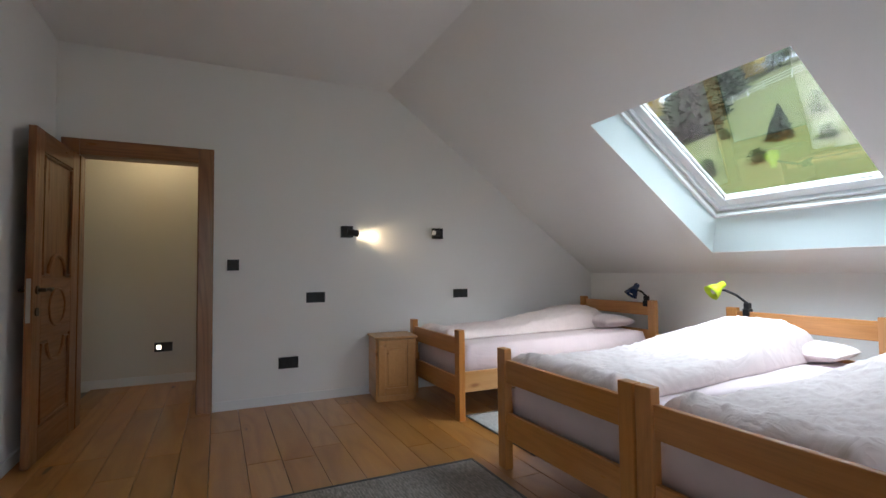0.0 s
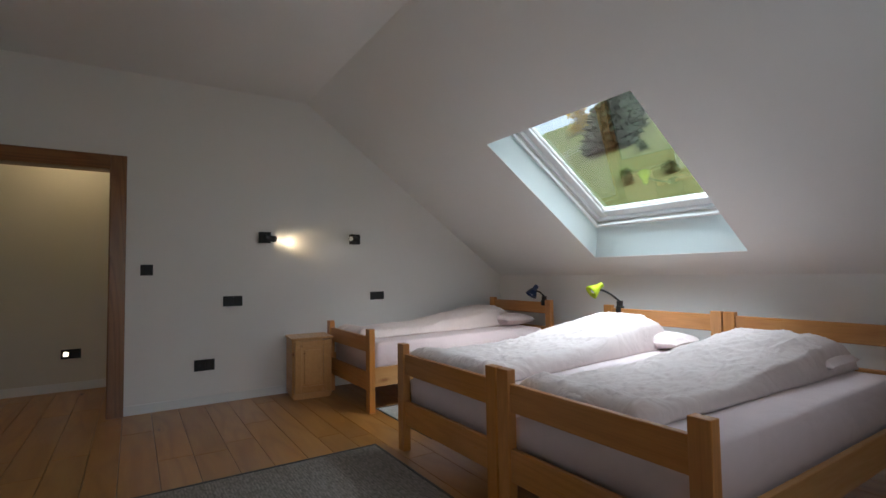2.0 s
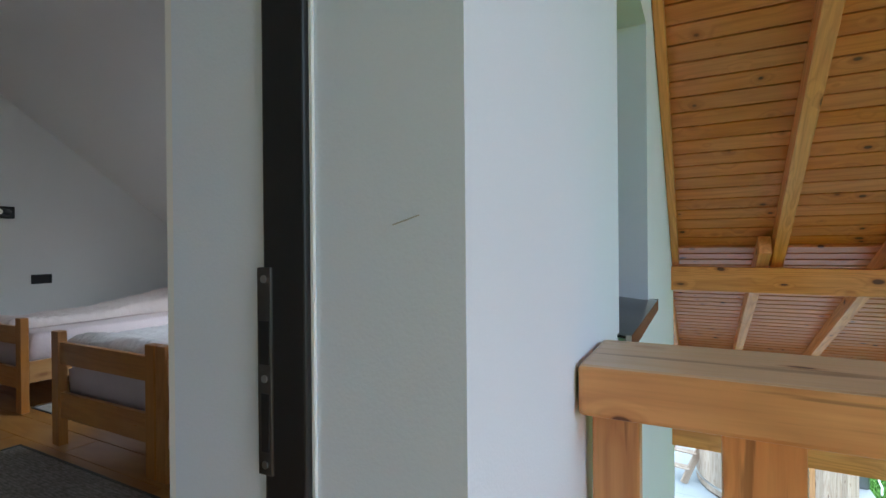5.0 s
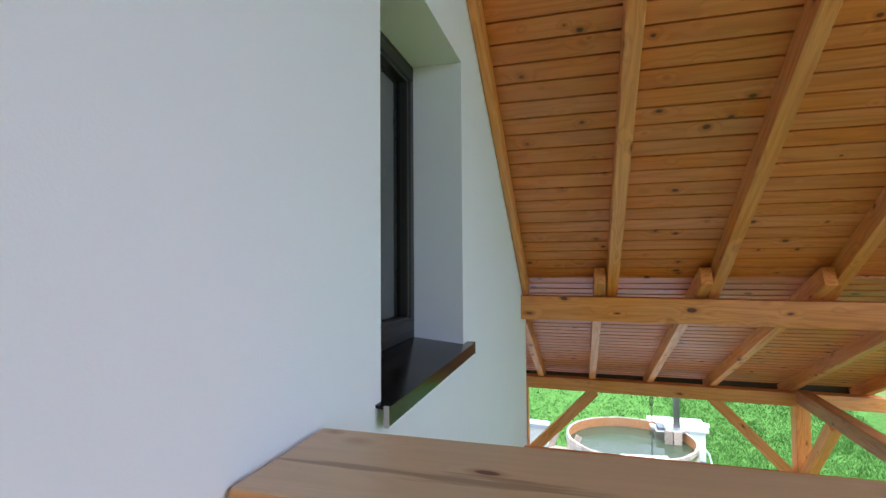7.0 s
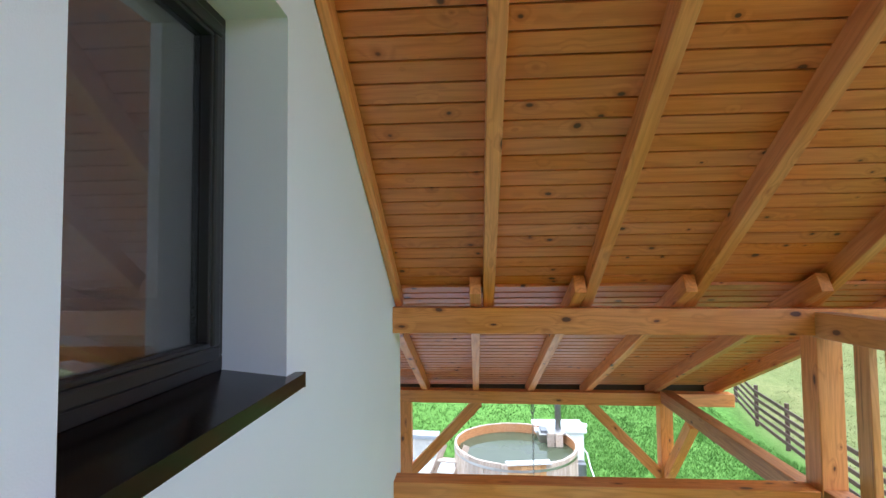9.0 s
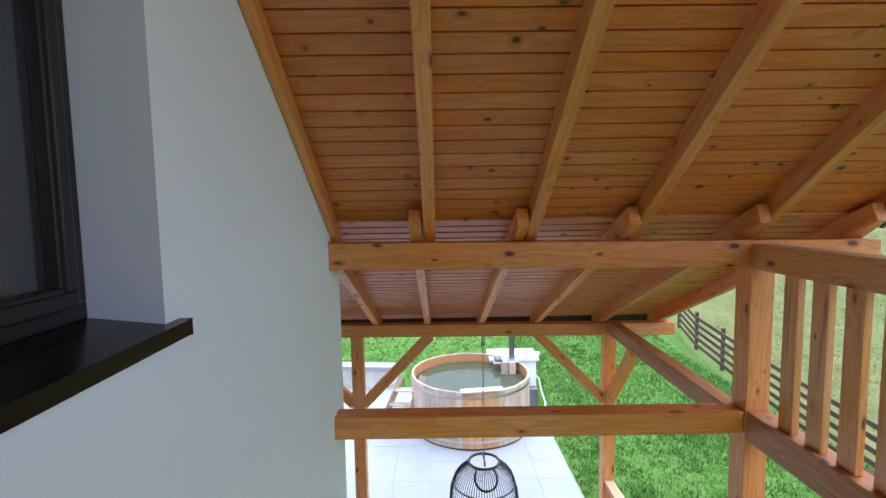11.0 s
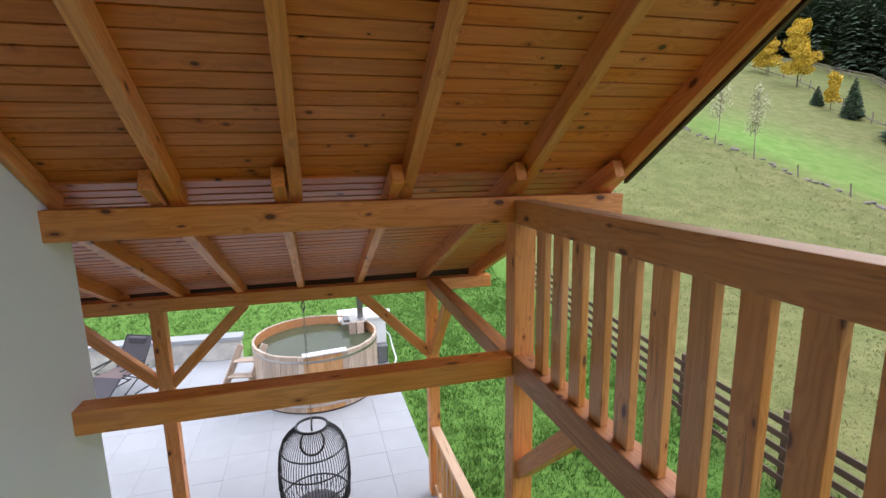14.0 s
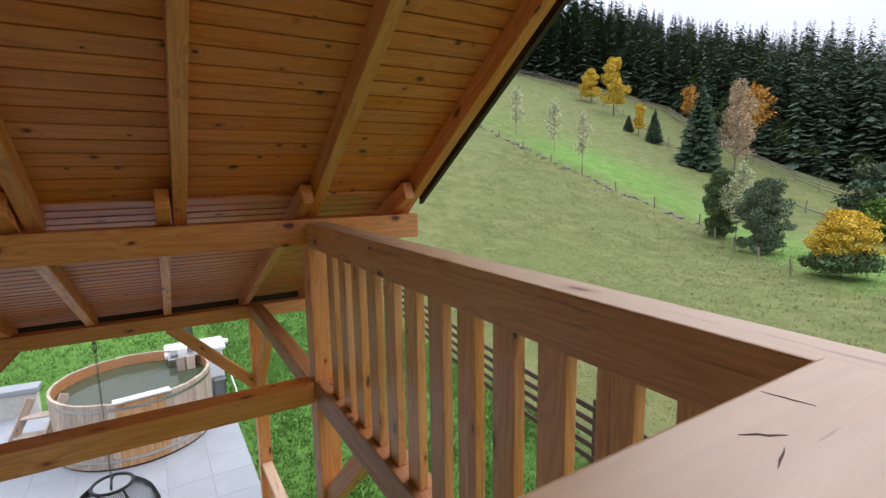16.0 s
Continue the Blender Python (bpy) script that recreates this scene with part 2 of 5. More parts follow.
PANEGLASS = glass("insulating window glass", (0.52, 0.545, 0.545), 0.0, 1.75)
# white lining; the sky's cyan light is mixed into its colour
SKYLITWHITE = plain("sky-tinted white window lining", (0.74, 0.86, 0.87), 0.4, vary=0.015, bump=0.02)
DARKSTEEL = plain("dark worn steel", (0.16, 0.155, 0.15), 0.38, 1.0, vary=0.2, grain=90)
BLUE = plain("dark blue enamel", (0.012, 0.03, 0.10), 0.3, bump=0.02)
LIME = plain("lime green enamel", (0.50, 0.66, 0.02), 0.3, bump=0.02)
SHEET = cloth("pale pink cotton", (0.82, 0.69, 0.675), 4.0, 0.25)
DUVET = cloth("white and pink cotton", (0.79, 0.675, 0.65), 4.0, 0.25)
MATTRESS = cloth("pink fitted sheet", (0.74, 0.61, 0.62), 3.0, 0.12)
RUGDARK = woven("grey woven rug", (0.20, 0.18, 0.16), (0.36, 0.325, 0.29), 90)
RUGLIGHT = woven("pale grey rug", (0.45, 0.44, 0.42), (0.62, 0.61, 0.58), 120)
RUGEDGE = plain("dark rug binding", (0.12, 0.115, 0.11), 0.95)
TILE = plain("pale grey paving slab", (0.275, 0.29, 0.295), 0.6, vary=0.07, grain=120, bump=0.12, blotch=2.2)
JOINT = plain("grey paving joint", (0.25, 0.25, 0.25), 0.9)
CONCRETE = plain("stained concrete", (0.46, 0.44, 0.39), 0.9, vary=0.25, grain=14, bump=0.4, blotch=2.5, distance=0.01)
RATTAN = plain("black rattan", (0.02, 0.02, 0.022), 0.45, vary=0.2)
CHAIN = plain("galvanised chain", (0.25, 0.25, 0.26), 0.4, 1.0)
GUTTER = plain("dark brown sheet metal", (0.035, 0.022, 0.018), 0.4, vary=0.1)
FABRIC = plain("dark lounger mesh", (0.05, 0.045, 0.05), 0.8, vary=0.2)
WATERPLASTIC = plain("white plastic box", (0.74, 0.76, 0.76), 0.4)
CUSHION = plain("dull brown seat cloth", (0.12, 0.085, 0.08), 0.85, vary=0.15)
STONE = plain("mossy field stone", (0.17, 0.15, 0.12), 0.95, vary=0.3, grain=12, bump=0.5)
BARK = plain("tree bark", (0.10, 0.075, 0.055), 0.95, vary=0.3, grain=25, bump=0.6)
GLASS = glass("window glass")
TUBWATER = plain("green tub water", (0.050, 0.062, 0.034), 0.06, vary=0.12, grain=3, bump=0.05)


ROOFGLASS = glass("coated roof window glass", (0.44, 0.46, 0.455), 0.0, 2.0)


def foliage(name, a, c):
    m, n, l, b = material(name, 0.85)
    geo = n.new("ShaderNodeNewGeometry")
    vec = coords(n, l, (1, 1, 1))
    col = colormix(n, l, geo.outputs["Random Per Island"], a, c)
    col = colormix(n, l, steps(n, l, noisy(n, l, vec, 0.8, 3), 0.35, 0.7, 0, 0.5), col, tuple(v * 0.55 for v in a))
    l.new(col, b.inputs["Base Color"])
    b.inputs["Specular IOR Level"].default_value = 0.2
    return m


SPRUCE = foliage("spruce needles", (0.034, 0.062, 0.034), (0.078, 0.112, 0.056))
# Paler than SPRUCE: light lost in self-shaded gaps is put into the colour.
FARSPRUCE = foliage("brightened far spruce forest", (0.085, 0.125, 0.08), (0.118, 0.165, 0.098))
YELLOW = foliage("yellow birch leaves", (0.55, 0.36, 0.03), (0.74, 0.52, 0.08))
ORANGE = foliage("orange beech leaves", (0.40, 0.17, 0.03), (0.52, 0.27, 0.05))
PINKISH = foliage("pale bare larch twigs", (0.48, 0.34, 0.22), (0.62, 0.46, 0.31))
BUSHGREEN = foliage("dark green bush leaves", (0.06, 0.10, 0.04), (0.15, 0.20, 0.08))
GREYBUSH = foliage("grey green willow leaves", (0.085, 0.125, 0.07), (0.15, 0.19, 0.115))
LIMEBUSH = foliage("fresh green leaves", (0.10, 0.17, 0.03), (0.16, 0.24, 0.05))
PALETREE = foliage("pale sparse leaves", (0.44, 0.44, 0.26), (0.58, 0.57, 0.36))
BLADES = foliage("grass blades", (0.055, 0.14, 0.02), (0.12, 0.25, 0.045))
DRYBLADES = foliage("dry pasture grass", (0.115, 0.125, 0.042), (0.22, 0.215, 0.085))


def meadow():
    """Grass on the ground sheet: lush by the house, browner pasture up the hill, a fresh green strip."""
    m, n, l, b = material("meadow grass", 0.95)
    tc = n.new("ShaderNodeTexCoord")
    sep = n.new("ShaderNodeSeparateXYZ")
    l.new(tc.outputs["Object"], sep.inputs[0])
    vec = coords(n, l, (1, 1, 1), jitter=False)
    fine = noisy(n, l, vec, 9, 6, 0.7)
    mid = noisy(n, l, vec, 0.9, 5, 0.65)
    big = noisy(n, l, vec, 0.12, 4)
    lush = colormix(n, l, steps(n, l, fine, 0.3, 0.7), (0.05, 0.13, 0.02), (0.12, 0.245, 0.045))
    past = colormix(n, l, steps(n, l, mid, 0.35, 0.7), (0.105, 0.125, 0.036), (0.195, 0.195, 0.074))
    past = colormix(n, l, steps(n, l, fine, 0.48, 0.7, 0, 0.6), past, (0.065, 0.072, 0.026))
    past = colormix(n, l, steps(n, l, big, 0.48, 0.66, 0, 0.45), past, (0.125, 0.165, 0.05))
    fresh = colormix(n, l, steps(n, l, mid, 0.3, 0.7), (0.09, 0.20, 0.03), (0.15, 0.27, 0.06))
    away = n.new("ShaderNodeMath")
    away.operation = "MULTIPLY_ADD"
    away.inputs[1].default_value, away.inputs[2].default_value = -0.13, 0
    l.new(sep.outputs[0], away.inputs[0])
    lawn = n.new("ShaderNodeMath")
    lawn.operation = "ADD"
    l.new(sep.outputs[1], lawn.inputs[0])
    lawn.inputs[1].default_value = 9.2
    lawnx = n.new("ShaderNodeMath")
    lawnx.operation = "SUBTRACT"
    l.new(lawn.outputs[0], lawnx.inputs[0])
    l.new(away.outputs[0], lawnx.inputs[1])
    near = n.new("ShaderNodeMath")
    near.operation = "MULTIPLY"
    l.new(steps(n, l, lawnx.outputs[0], -0.6, 0.6), near.inputs[0])
    l.new(steps(n, l, sep.outputs[0], 34, 20), near.inputs[1])
    col = colormix(n, l, near.outputs[0], past, lush)
    band = n.new("ShaderNodeAttribute")
    band.attribute_name = "fresh"
    col = colormix(n, l, band.outputs["Fac"], col, fresh)
    l.new(col, b.inputs["Base Color"])
    b.inputs["Specular IOR Level"].default_value = 0.15
    bumped(n, l, b, fine, 0.9, 0.06)
    return m


TUBWATER.node_tree.nodes["Principled BSDF"].inputs["Specular IOR Level"].default_value = 0.2
MEADOW = meadow()

# ---- mesh helpers ----


def finish(bm, name, mat, parent=None, m=None, smooth=False):
    bmesh.ops.recalc_face_normals(bm, faces=bm.faces)
    me = bpy.data.meshes.new(name)
    bm.to_mesh(me)
    bm.free()
    if mat:
        me.materials.append(mat)
    if smooth:
        for p in me.polygons:
            p.use_smooth = True
    ob = new(name, me)
    if parent:
        ob.parent = parent
    if m is not None:
        ob.matrix_basis = m
    return ob


def part(name, bm, mat, parent, label="", m=None, smooth=False):
    ob = finish(bm, name, mat, parent, m, smooth)
    return tagged(ob, label) if label else ob


def thing(name, m, label, category, group=""):
    ob = new(name)
    ob.empty_display_size = 0.1
    ob.matrix_basis = m
    return tagged(ob, label, category, group)


def cuboid(bm, x0, x1, y0, y1, z0, z1, bevel=0.0):
    r = bmesh.ops.create_cube(bm, size=1)
    vs = r["verts"]
    for v in vs:
        v.co = Vector(((x0 + x1) / 2 + v.co.x * (x1 - x0), (y0 + y1) / 2 + v.co.y * (y1 - y0), (z0 + z1) / 2 + v.co.z * (z1 - z0)))
    if bevel:
        es = list({e for v in vs for e in v.link_edges})
        bmesh.ops.bevel(bm, geom=es, offset=bevel, segments=2, affect="EDGES", profile=0.5)
    return bm


def box(x0, x1, y0, y1, z0, z1, bevel=0.0):
    return cuboid(bmesh.new(), x0, x1, y0, y1, z0, z1, bevel)


def tube(bm, p0, p1, r0, r1=None, n=12, caps=True):
    p0, p1 = Vector(p0), Vector(p1)
    r1 = r0 if r1 is None else r1
    q = (p1 - p0).to_track_quat("Z", "Y")
    rings = []
    for p, r in ((p0, r0), (p1, r1)):
        rings.append([bm.verts.new(p + q @ Vector((r * math.cos(2 * math.pi * k / n), r * math.sin(2 * math.pi * k / n), 0))) for k in range(n)])
    for k in range(n):
        bm.faces.new((rings[0][k], rings[0][(k + 1) % n], rings[1][(k + 1) % n], rings[1][k]))
    if caps:
        bm.faces.new(rings[0][::-1])
        bm.faces.new(rings[1])
    return bm


def prism(bm, poly, axis, a, b):
    """A polygon drawn in the plane across the axis ('x': y,z; 'y': x,z; 'z': x,y), drawn out from a to b."""
    def at(p, w):
        return {"x": (w, p[0], p[1]), "y": (p[0], w, p[1]), "z": (p[0], p[1], w)}[axis]
    lo, hi = [bm.verts.new(at(p, a)) for p in poly], [bm.verts.new(at(p, b)) for p in poly]
    k = len(poly)
    bm.faces.new(lo[::-1])
    bm.faces.new(hi)
    for i in range(k):
        bm.faces.new((lo[i], lo[(i + 1) % k], hi[(i + 1) % k], hi[i]))
    return bm


def lathe(bm, profile, n=24, centre=(0, 0, 0)):
    cx, cy, cz = centre
    rings = [[bm.verts.new((cx + r * math.cos(2 * math.pi * k / n), cy + r * math.sin(2 * math.pi * k / n), cz + z)) for k in range(n)] for r, z in profile]
    for a, b in zip(rings, rings[1:]):
        for k in range(n):
            bm.faces.new((a[k], a[(k + 1) % n], b[(k + 1) % n], b[k]))
    return bm


def along(p0, p1):
    """The pose whose x axis runs from p0 to p1, at the middle of the two."""
    p0, p1 = Vector(p0), Vector(p1)
    x = (p1 - p0).normalized()
    up = Vector((0, 0, 1)) if abs(x.z) < 0.9 else Vector((0, 1, 0))
    y = up.cross(x).normalized()
    z = x.cross(y)
    m = Matrix((x, y, z)).transposed().to_4x4()
    m.translation = (p0 + p1) / 2
    return m


def beam(name, p0, p1, w, h, mat, parent=None, bevel=0.006):
    """A squared timber from p0 to p1 (its axis), w wide across, h deep."""
    length = (Vector(p1) - Vector(p0)).length
    return finish(box(-length / 2, length / 2, -w / 2, w / 2, -h / 2, h / 2, bevel), name, mat, parent, along(p0, p1))


def wire(bm, points, r, n=6, closed=False):
    pts = [Vector(p) for p in points]
    k = len(pts)
    rings = []
    for i, p in enumerate(pts):
        a = pts[i - 1] if (i or closed) else pts[0]
        b = pts[(i + 1) % k] if (i < k - 1 or closed) else pts[-1]
        q = (b - a).to_track_quat("Z", "Y")
        rings.append([bm.verts.new(p + q @ Vector((r * math.cos(2 * math.pi * j / n), r * math.sin(2 * math.pi * j / n), 0))) for j in range(n)])
    for i in range(k if closed else k - 1):
        a, b = rings[i], rings[(i + 1) % k]
        for j in range(n):
            bm.faces.new((a[j], a[(j + 1) % n], b[(j + 1) % n], b[j]))
    return bm


# ---- the house: bedroom, gable wall, roof ----
XL, XK, YF, YI, YE = -0.2, 4.87, 2.768, -2.05, -2.445   # left wall, knee wall, far wall, gable wall inside and outside
ZC, XC = 2.88, 2.38                                      # flat ceiling, where its slope begins
PITCH, LOWPITCH = 0.69, 0.455
XH = 5.17                                                # house corner
PATIO = -3.3


def ceil_z(x):
    return ZC - 0.72 * (x - XC)


def plank_z(x):
    """Underside of the boards of the overhang."""
    return 2.35 - PITCH * (x - 3.2)


def low_z(x):
    return 1.13 - LOWPITCH * (x - 4.93)


def structure(name, bm, mat, label, category="", smooth=False):
    return tagged(finish(bm, name, mat, smooth=smooth), label, category, kind="structure")


# floor of the room and the hall; boards are laid at the end of the file
floor = structure("floor", box(XL - 0.3, XK + 0.3, YE + 0.02, 5.0, -0.25, -0.022), JOINT, "oak plank floor with dark open joints", "floor")

# far wall with the door opening
DX0, DX1, DZ = -0.045, 0.75, 2.03
bm = bmesh.new()
cuboid(bm, XL - 0.2, DX0 - 0.02, YF, YF + 0.14, -0.1, ZC + 0.1)
cuboid(bm, DX0 - 0.02, DX1 + 0.02, YF, YF + 0.14, DZ + 0.02, ZC + 0.1)
prism(bm, [(DX1 + 0.02, -0.1), (XK + 0.3, -0.1), (XK + 0.3, 1.09), (XC, ZC + 0.12), (DX1 + 0.02, ZC + 0.12)], "y", YF, YF + 0.14)
structure("wall_far", bm, PLASTER, "white painted wall with a doorway and wall lamps", "wall")
structure("wall_left", box(XL - 0.14, XL, YI, YF, -0.1, ZC + 0.1), PLASTER, "plain white painted side wall", "wall")
structure("wall_knee", box(XK, XH, YI, 5.0, -0.1, 1.12), PLASTER, "low white painted knee wall under the roof slope", "wall")
structure("ceiling_flat", box(XL - 0.14, XC + 0.1, YI - 0.1, YF + 0.05, ZC, ZC + 0.12), PLASTER, "plain white painted ceiling", "ceiling")

# sloped ceiling with the skylight's opening
SX0, SX1, SY0, SY1 = 3.35, 4.635, -0.31, 1.05
FX0, FX1, FY0, FY1 = 3.45, 4.555, -0.33, 0.935
bm = bmesh.new()


def slope_piece(bm, x0, x1, y0, y1, fz, thick):
    prism(bm, [(x0, fz(x0)), (x1, fz(x1)), (x1, fz(x1) + thick), (x0, fz(x0) + thick)], "y", y0, y1)


slope_piece(bm, XC - 0.02, XK + 0.05, YI - 0.1, SY0, ceil_z, 0.05)
slope_piece(bm, XC - 0.02, XK + 0.05, SY1, YF + 0.05, ceil_z, 0.05)
slope_piece(bm, XC - 0.02, SX0, SY0, SY1, ceil_z, 0.05)
slope_piece(bm, SX1, XK + 0.05, SY0, SY1, ceil_z, 0.05)
structure("ceiling_slope", bm, PLASTER, "white painted sloping attic ceiling with a roof window", "ceiling")

# lining of the opening, splayed out to the window frame
UP = 0.27
bm = bmesh.new()
ins = [(SX0, SY0), (SX1, SY0), (SX1, SY1), (SX0, SY1)]
out = [(FX0, FY0), (FX1, FY0), (FX1, FY1), (FX0, FY1)]
a = [bm.verts.new((x, y, ceil_z(x) + 0.004)) for x, y in ins]
b = [bm.verts.new((x, y, ceil_z(x) + UP)) for x, y in out]
c = [bm.verts.new((x + (0.06 if k in (1, 2) else -0.06), y + (0.06 if k > 1 else -0.06), ceil_z(x) + 0.05)) for k, (x, y) in enumerate(ins)]
d = [bm.verts.new((x + (0.06 if k in (1, 2) else -0.06), y + (0.06 if k > 1 else -0.06), ceil_z(x) + UP)) for k, (x, y) in enumerate(out)]
for k in range(4):
    j = (k + 1) % 4
    bm.faces.new((a[k], a[j], b[j], b[k]))
    bm.faces.new((c[k], d[k], d[j], c[j]))
    bm.faces.new((a[k], c[k], c[j], a[j]))
    bm.faces.new((b[k], b[j], d[j], d[k]))
structure("window_lining", bm, SKYLITWHITE, "white splayed lining of the roof window", "window lining")

# roof window: frame, sash and pane, in the plane of the slope
tilt = math.degrees(math.atan(0.72))
mid = Vector(((FX0 + FX1) / 2, (FY0 + FY1) / 2, ceil_z((FX0 + FX1) / 2) + UP))
roofwin = tagged(thing("window_1", Matrix.Translation(mid) @ pose(0, 0, 0, 0, tilt, 0), "white centre-pivot roof window with a clear pane", "roof window"), kind="structure")
HL, HW = (FX1 - FX0) / 2 * math.sqrt(1 + 0.72 ** 2), (FY1 - FY0) / 2


def ring_frame(hl, hw, w, z0, z1, bev=0.004):
    bm = bmesh.new()
    cuboid(bm, -hl, hl, -hw, -hw + w, z0, z1, bev)
    cuboid(bm, -hl, hl, hw - w, hw, z0, z1, bev)
    cuboid(bm, -hl, -hl + w, -hw + w, hw - w, z0, z1, bev)
    cuboid(bm, hl - w, hl, -hw + w, hw - w, z0, z1, bev)
    return bm


part("window_frame", ring_frame(HL + 0.02, HW + 0.02, 0.055, -0.01, 0.09), WHITE, roofwin)
part("inner_step", ring_frame(HL + 0.018, HW + 0.018, 0.026, -0.055, -0.012, 0.003), WHITE, roofwin)
part("seal", ring_frame(HL - 0.004, HW - 0.004, 0.008, -0.03, -0.011, 0.0), STEEL, roofwin, "thin grey rubber seal")
part("sash", ring_frame(HL - 0.04, HW - 0.04, 0.075, 0.012, 0.075, 0.01), WHITE, roofwin)
part("gasket", ring_frame(HL - 0.113, HW - 0.113, 0.01, 0.03, 0.05, 0.0), STEEL, roofwin)
pane = part("pane", box(-HL + 0.10, HL - 0.10, -HW + 0.10, HW - 0.10, 0.045, 0.051), ROOFGLASS, roofwin)
pane.visible_shadow = False

# gable wall with the balcony door and the window
BX0, BX1, BZ = 0.36, 1.295, 2.12
WX0, WX1, WZ0, WZ1 = 2.185, 2.975, 0.965, 2.03
XR = 0.2                                                 # ridge


def top_of(x):
    return 2.31 - PITCH * (x - 3.2) if x > XR else 2.31 - PITCH * (2 * XR - x - 3.2)


def strip(bm, x0, x1, z0=None, z1=None, low=-3.5):
    lo = low if z0 is None else z0
    if z1 is None:
        pts = [(x0, lo), (x1, lo), (x1, top_of(x1))] + ([(XR, top_of(XR))] if x0 < XR < x1 else []) + [(x0, top_of(x0))]
    else:
        pts = [(x0, lo), (x1, lo), (x1, z1), (x0, z1)]
    prism(bm, pts, "y", YE, YI)


bm = bmesh.new()
strip(bm, -4.77, BX0)
strip(bm, BX0, BX1, z0=BZ)
strip(bm, BX0, BX1, z1=-0.03)
strip(bm, BX1, WX0)
strip(bm, WX0, WX1, z0=WZ1)
strip(bm, WX0, WX1, z1=WZ0 - 0.035)
strip(bm, WX1, XH)
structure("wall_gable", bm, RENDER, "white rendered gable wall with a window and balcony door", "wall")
bm = bmesh.new()
cuboid(bm, XL, BX0 - 0.0, YI, YI + 0.012, -0.02, ZC)
cuboid(bm, BX0, BX1, YI, YI + 0.012, BZ, ZC)
cuboid(bm, BX1, WX0, YI, YI + 0.012, -0.02, ZC)
cuboid(bm, WX0, WX1, YI, YI + 0.012, -0.02, WZ0)
prism(bm, [(WX0, WZ1), (WX1, WZ1), (WX1, ceil_z(WX1)), (WX0, ZC)], "y", YI, YI + 0.012)
prism(bm, [(WX1, -0.02), (XK, -0.02), (XK, 1.09), (WX1, ceil_z(WX1))], "y", YI, YI + 0.012)
structure("wall_gable_inside", bm, PLASTER, "white painted inner face of the gable wall", "wall")
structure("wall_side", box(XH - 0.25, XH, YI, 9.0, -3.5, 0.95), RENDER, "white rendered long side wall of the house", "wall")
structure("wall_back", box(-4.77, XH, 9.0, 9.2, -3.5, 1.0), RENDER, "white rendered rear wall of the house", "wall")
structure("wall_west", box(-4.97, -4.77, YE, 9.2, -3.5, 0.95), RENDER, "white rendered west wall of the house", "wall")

# the hall behind the door
bm = bmesh.new()
cuboid(bm, -1.6, 2.2, 4.18, 4.3, -0.1, 2.6)
cuboid(bm, -1.72, -1.6, YF + 0.14, 4.3, -0.1, 2.6)
cuboid(bm, 2.2, 2.32, YF + 0.14, 4.3, -0.1, 2.6)
structure("wall_hall", bm, CREAM, "cream painted hall wall beyond the doorway", "wall")
structure("ceiling_hall", box(-1.6, 2.2, YF + 0.14, 4.18, 2.6, 2.7), CREAM, "plain cream hall ceiling", "ceiling")
structure("floor_hall", box(-1.6, XL - 0.3, YF + 0.14, 4.2, -0.25, 0.0), FLOORWOOD, "oak floor at the end of the hall", "floor")
hall_data = bpy.data.lights.new("hall_ceiling_lamp", "POINT")
hall_data.energy, hall_data.color, hall_data.shadow_soft_size = 1.0, (1.0, 0.74, 0.40), 0.08
new("hall_ceiling_lamp", hall_data).location = (0.35, 3.7, 2.45)

# skirting boards
bm = bmesh.new()
cuboid(bm, DX1 + 0.12, XK, YF - 0.014, YF - 0.002, -0.02, 0.078, 0.003)
structure("baseboard", bm, WHITE, "low white skirting board on the far wall", "baseboard")
structure("baseboard", box(XK - 0.014, XK - 0.002, YI, YF, -0.02, 0.078, 0.003), WHITE, "low white skirting board under the knee wall", "baseboard")
structure("baseboard", box(XL + 0.002, XL + 0.014, YI, YF, -0.02, 0.078, 0.003), WHITE, "low white skirting board on the side wall", "baseboard")
structure("baseboard", box(-1.6, 2.2, 4.162, 4.178, -0.02, 0.085, 0.003), WHITE, "low white skirting board in the hall", "baseboard")

# outer roof over the house, with a hole for the roof window
bm = bmesh.new()


def roof_piece(bm, x0, x1, y0, y1):
    slope_piece(bm, x0, x1, y0, y1, lambda x: plank_z(x) + 0.19, 0.06)


roof_piece(bm, XR, FX0 - 0.07, YE, 9.4)
roof_piece(bm, FX0 - 0.07, FX1 + 0.07, YE, FY0 - 0.07)
roof_piece(bm, FX0 - 0.07, FX1 + 0.07, FY1 + 0.07, 9.4)
roof_piece(bm, FX1 + 0.07, 4.95, YE, 9.4)
prism(bm, [(XR, plank_z(XR) + 0.19), (-5.2, plank_z(2 * XR + 5.2) + 0.19), (-5.2, plank_z(2 * XR + 5.2) + 0.25), (XR, plank_z(XR) + 0.25)], "y", -6.1, 9.4)
structure("roof_house", bm, GUTTER, "dark metal roof over the house", "roof")

# overhang over the balcony and the lower veranda roof; boards are fixed at the end of the file
YO = -6.12
bm = bmesh.new()
slope_piece(bm, XR, 4.93, YO, YE, lambda x: plank_z(x) + 0.024, 0.05)
over = structure("roof_overhang", bm, GUTTER, "oiled spruce boarded roof overhang above the balcony", "roof")
bm = bmesh.new()
slope_piece(bm, 4.93, 7.92, YO, 6.0, lambda x: low_z(x) + 0.024, 0.05)
lowroof = structure("roof_veranda", bm, GUTTER, "oiled spruce boarded veranda roof at a shallower pitch", "roof")
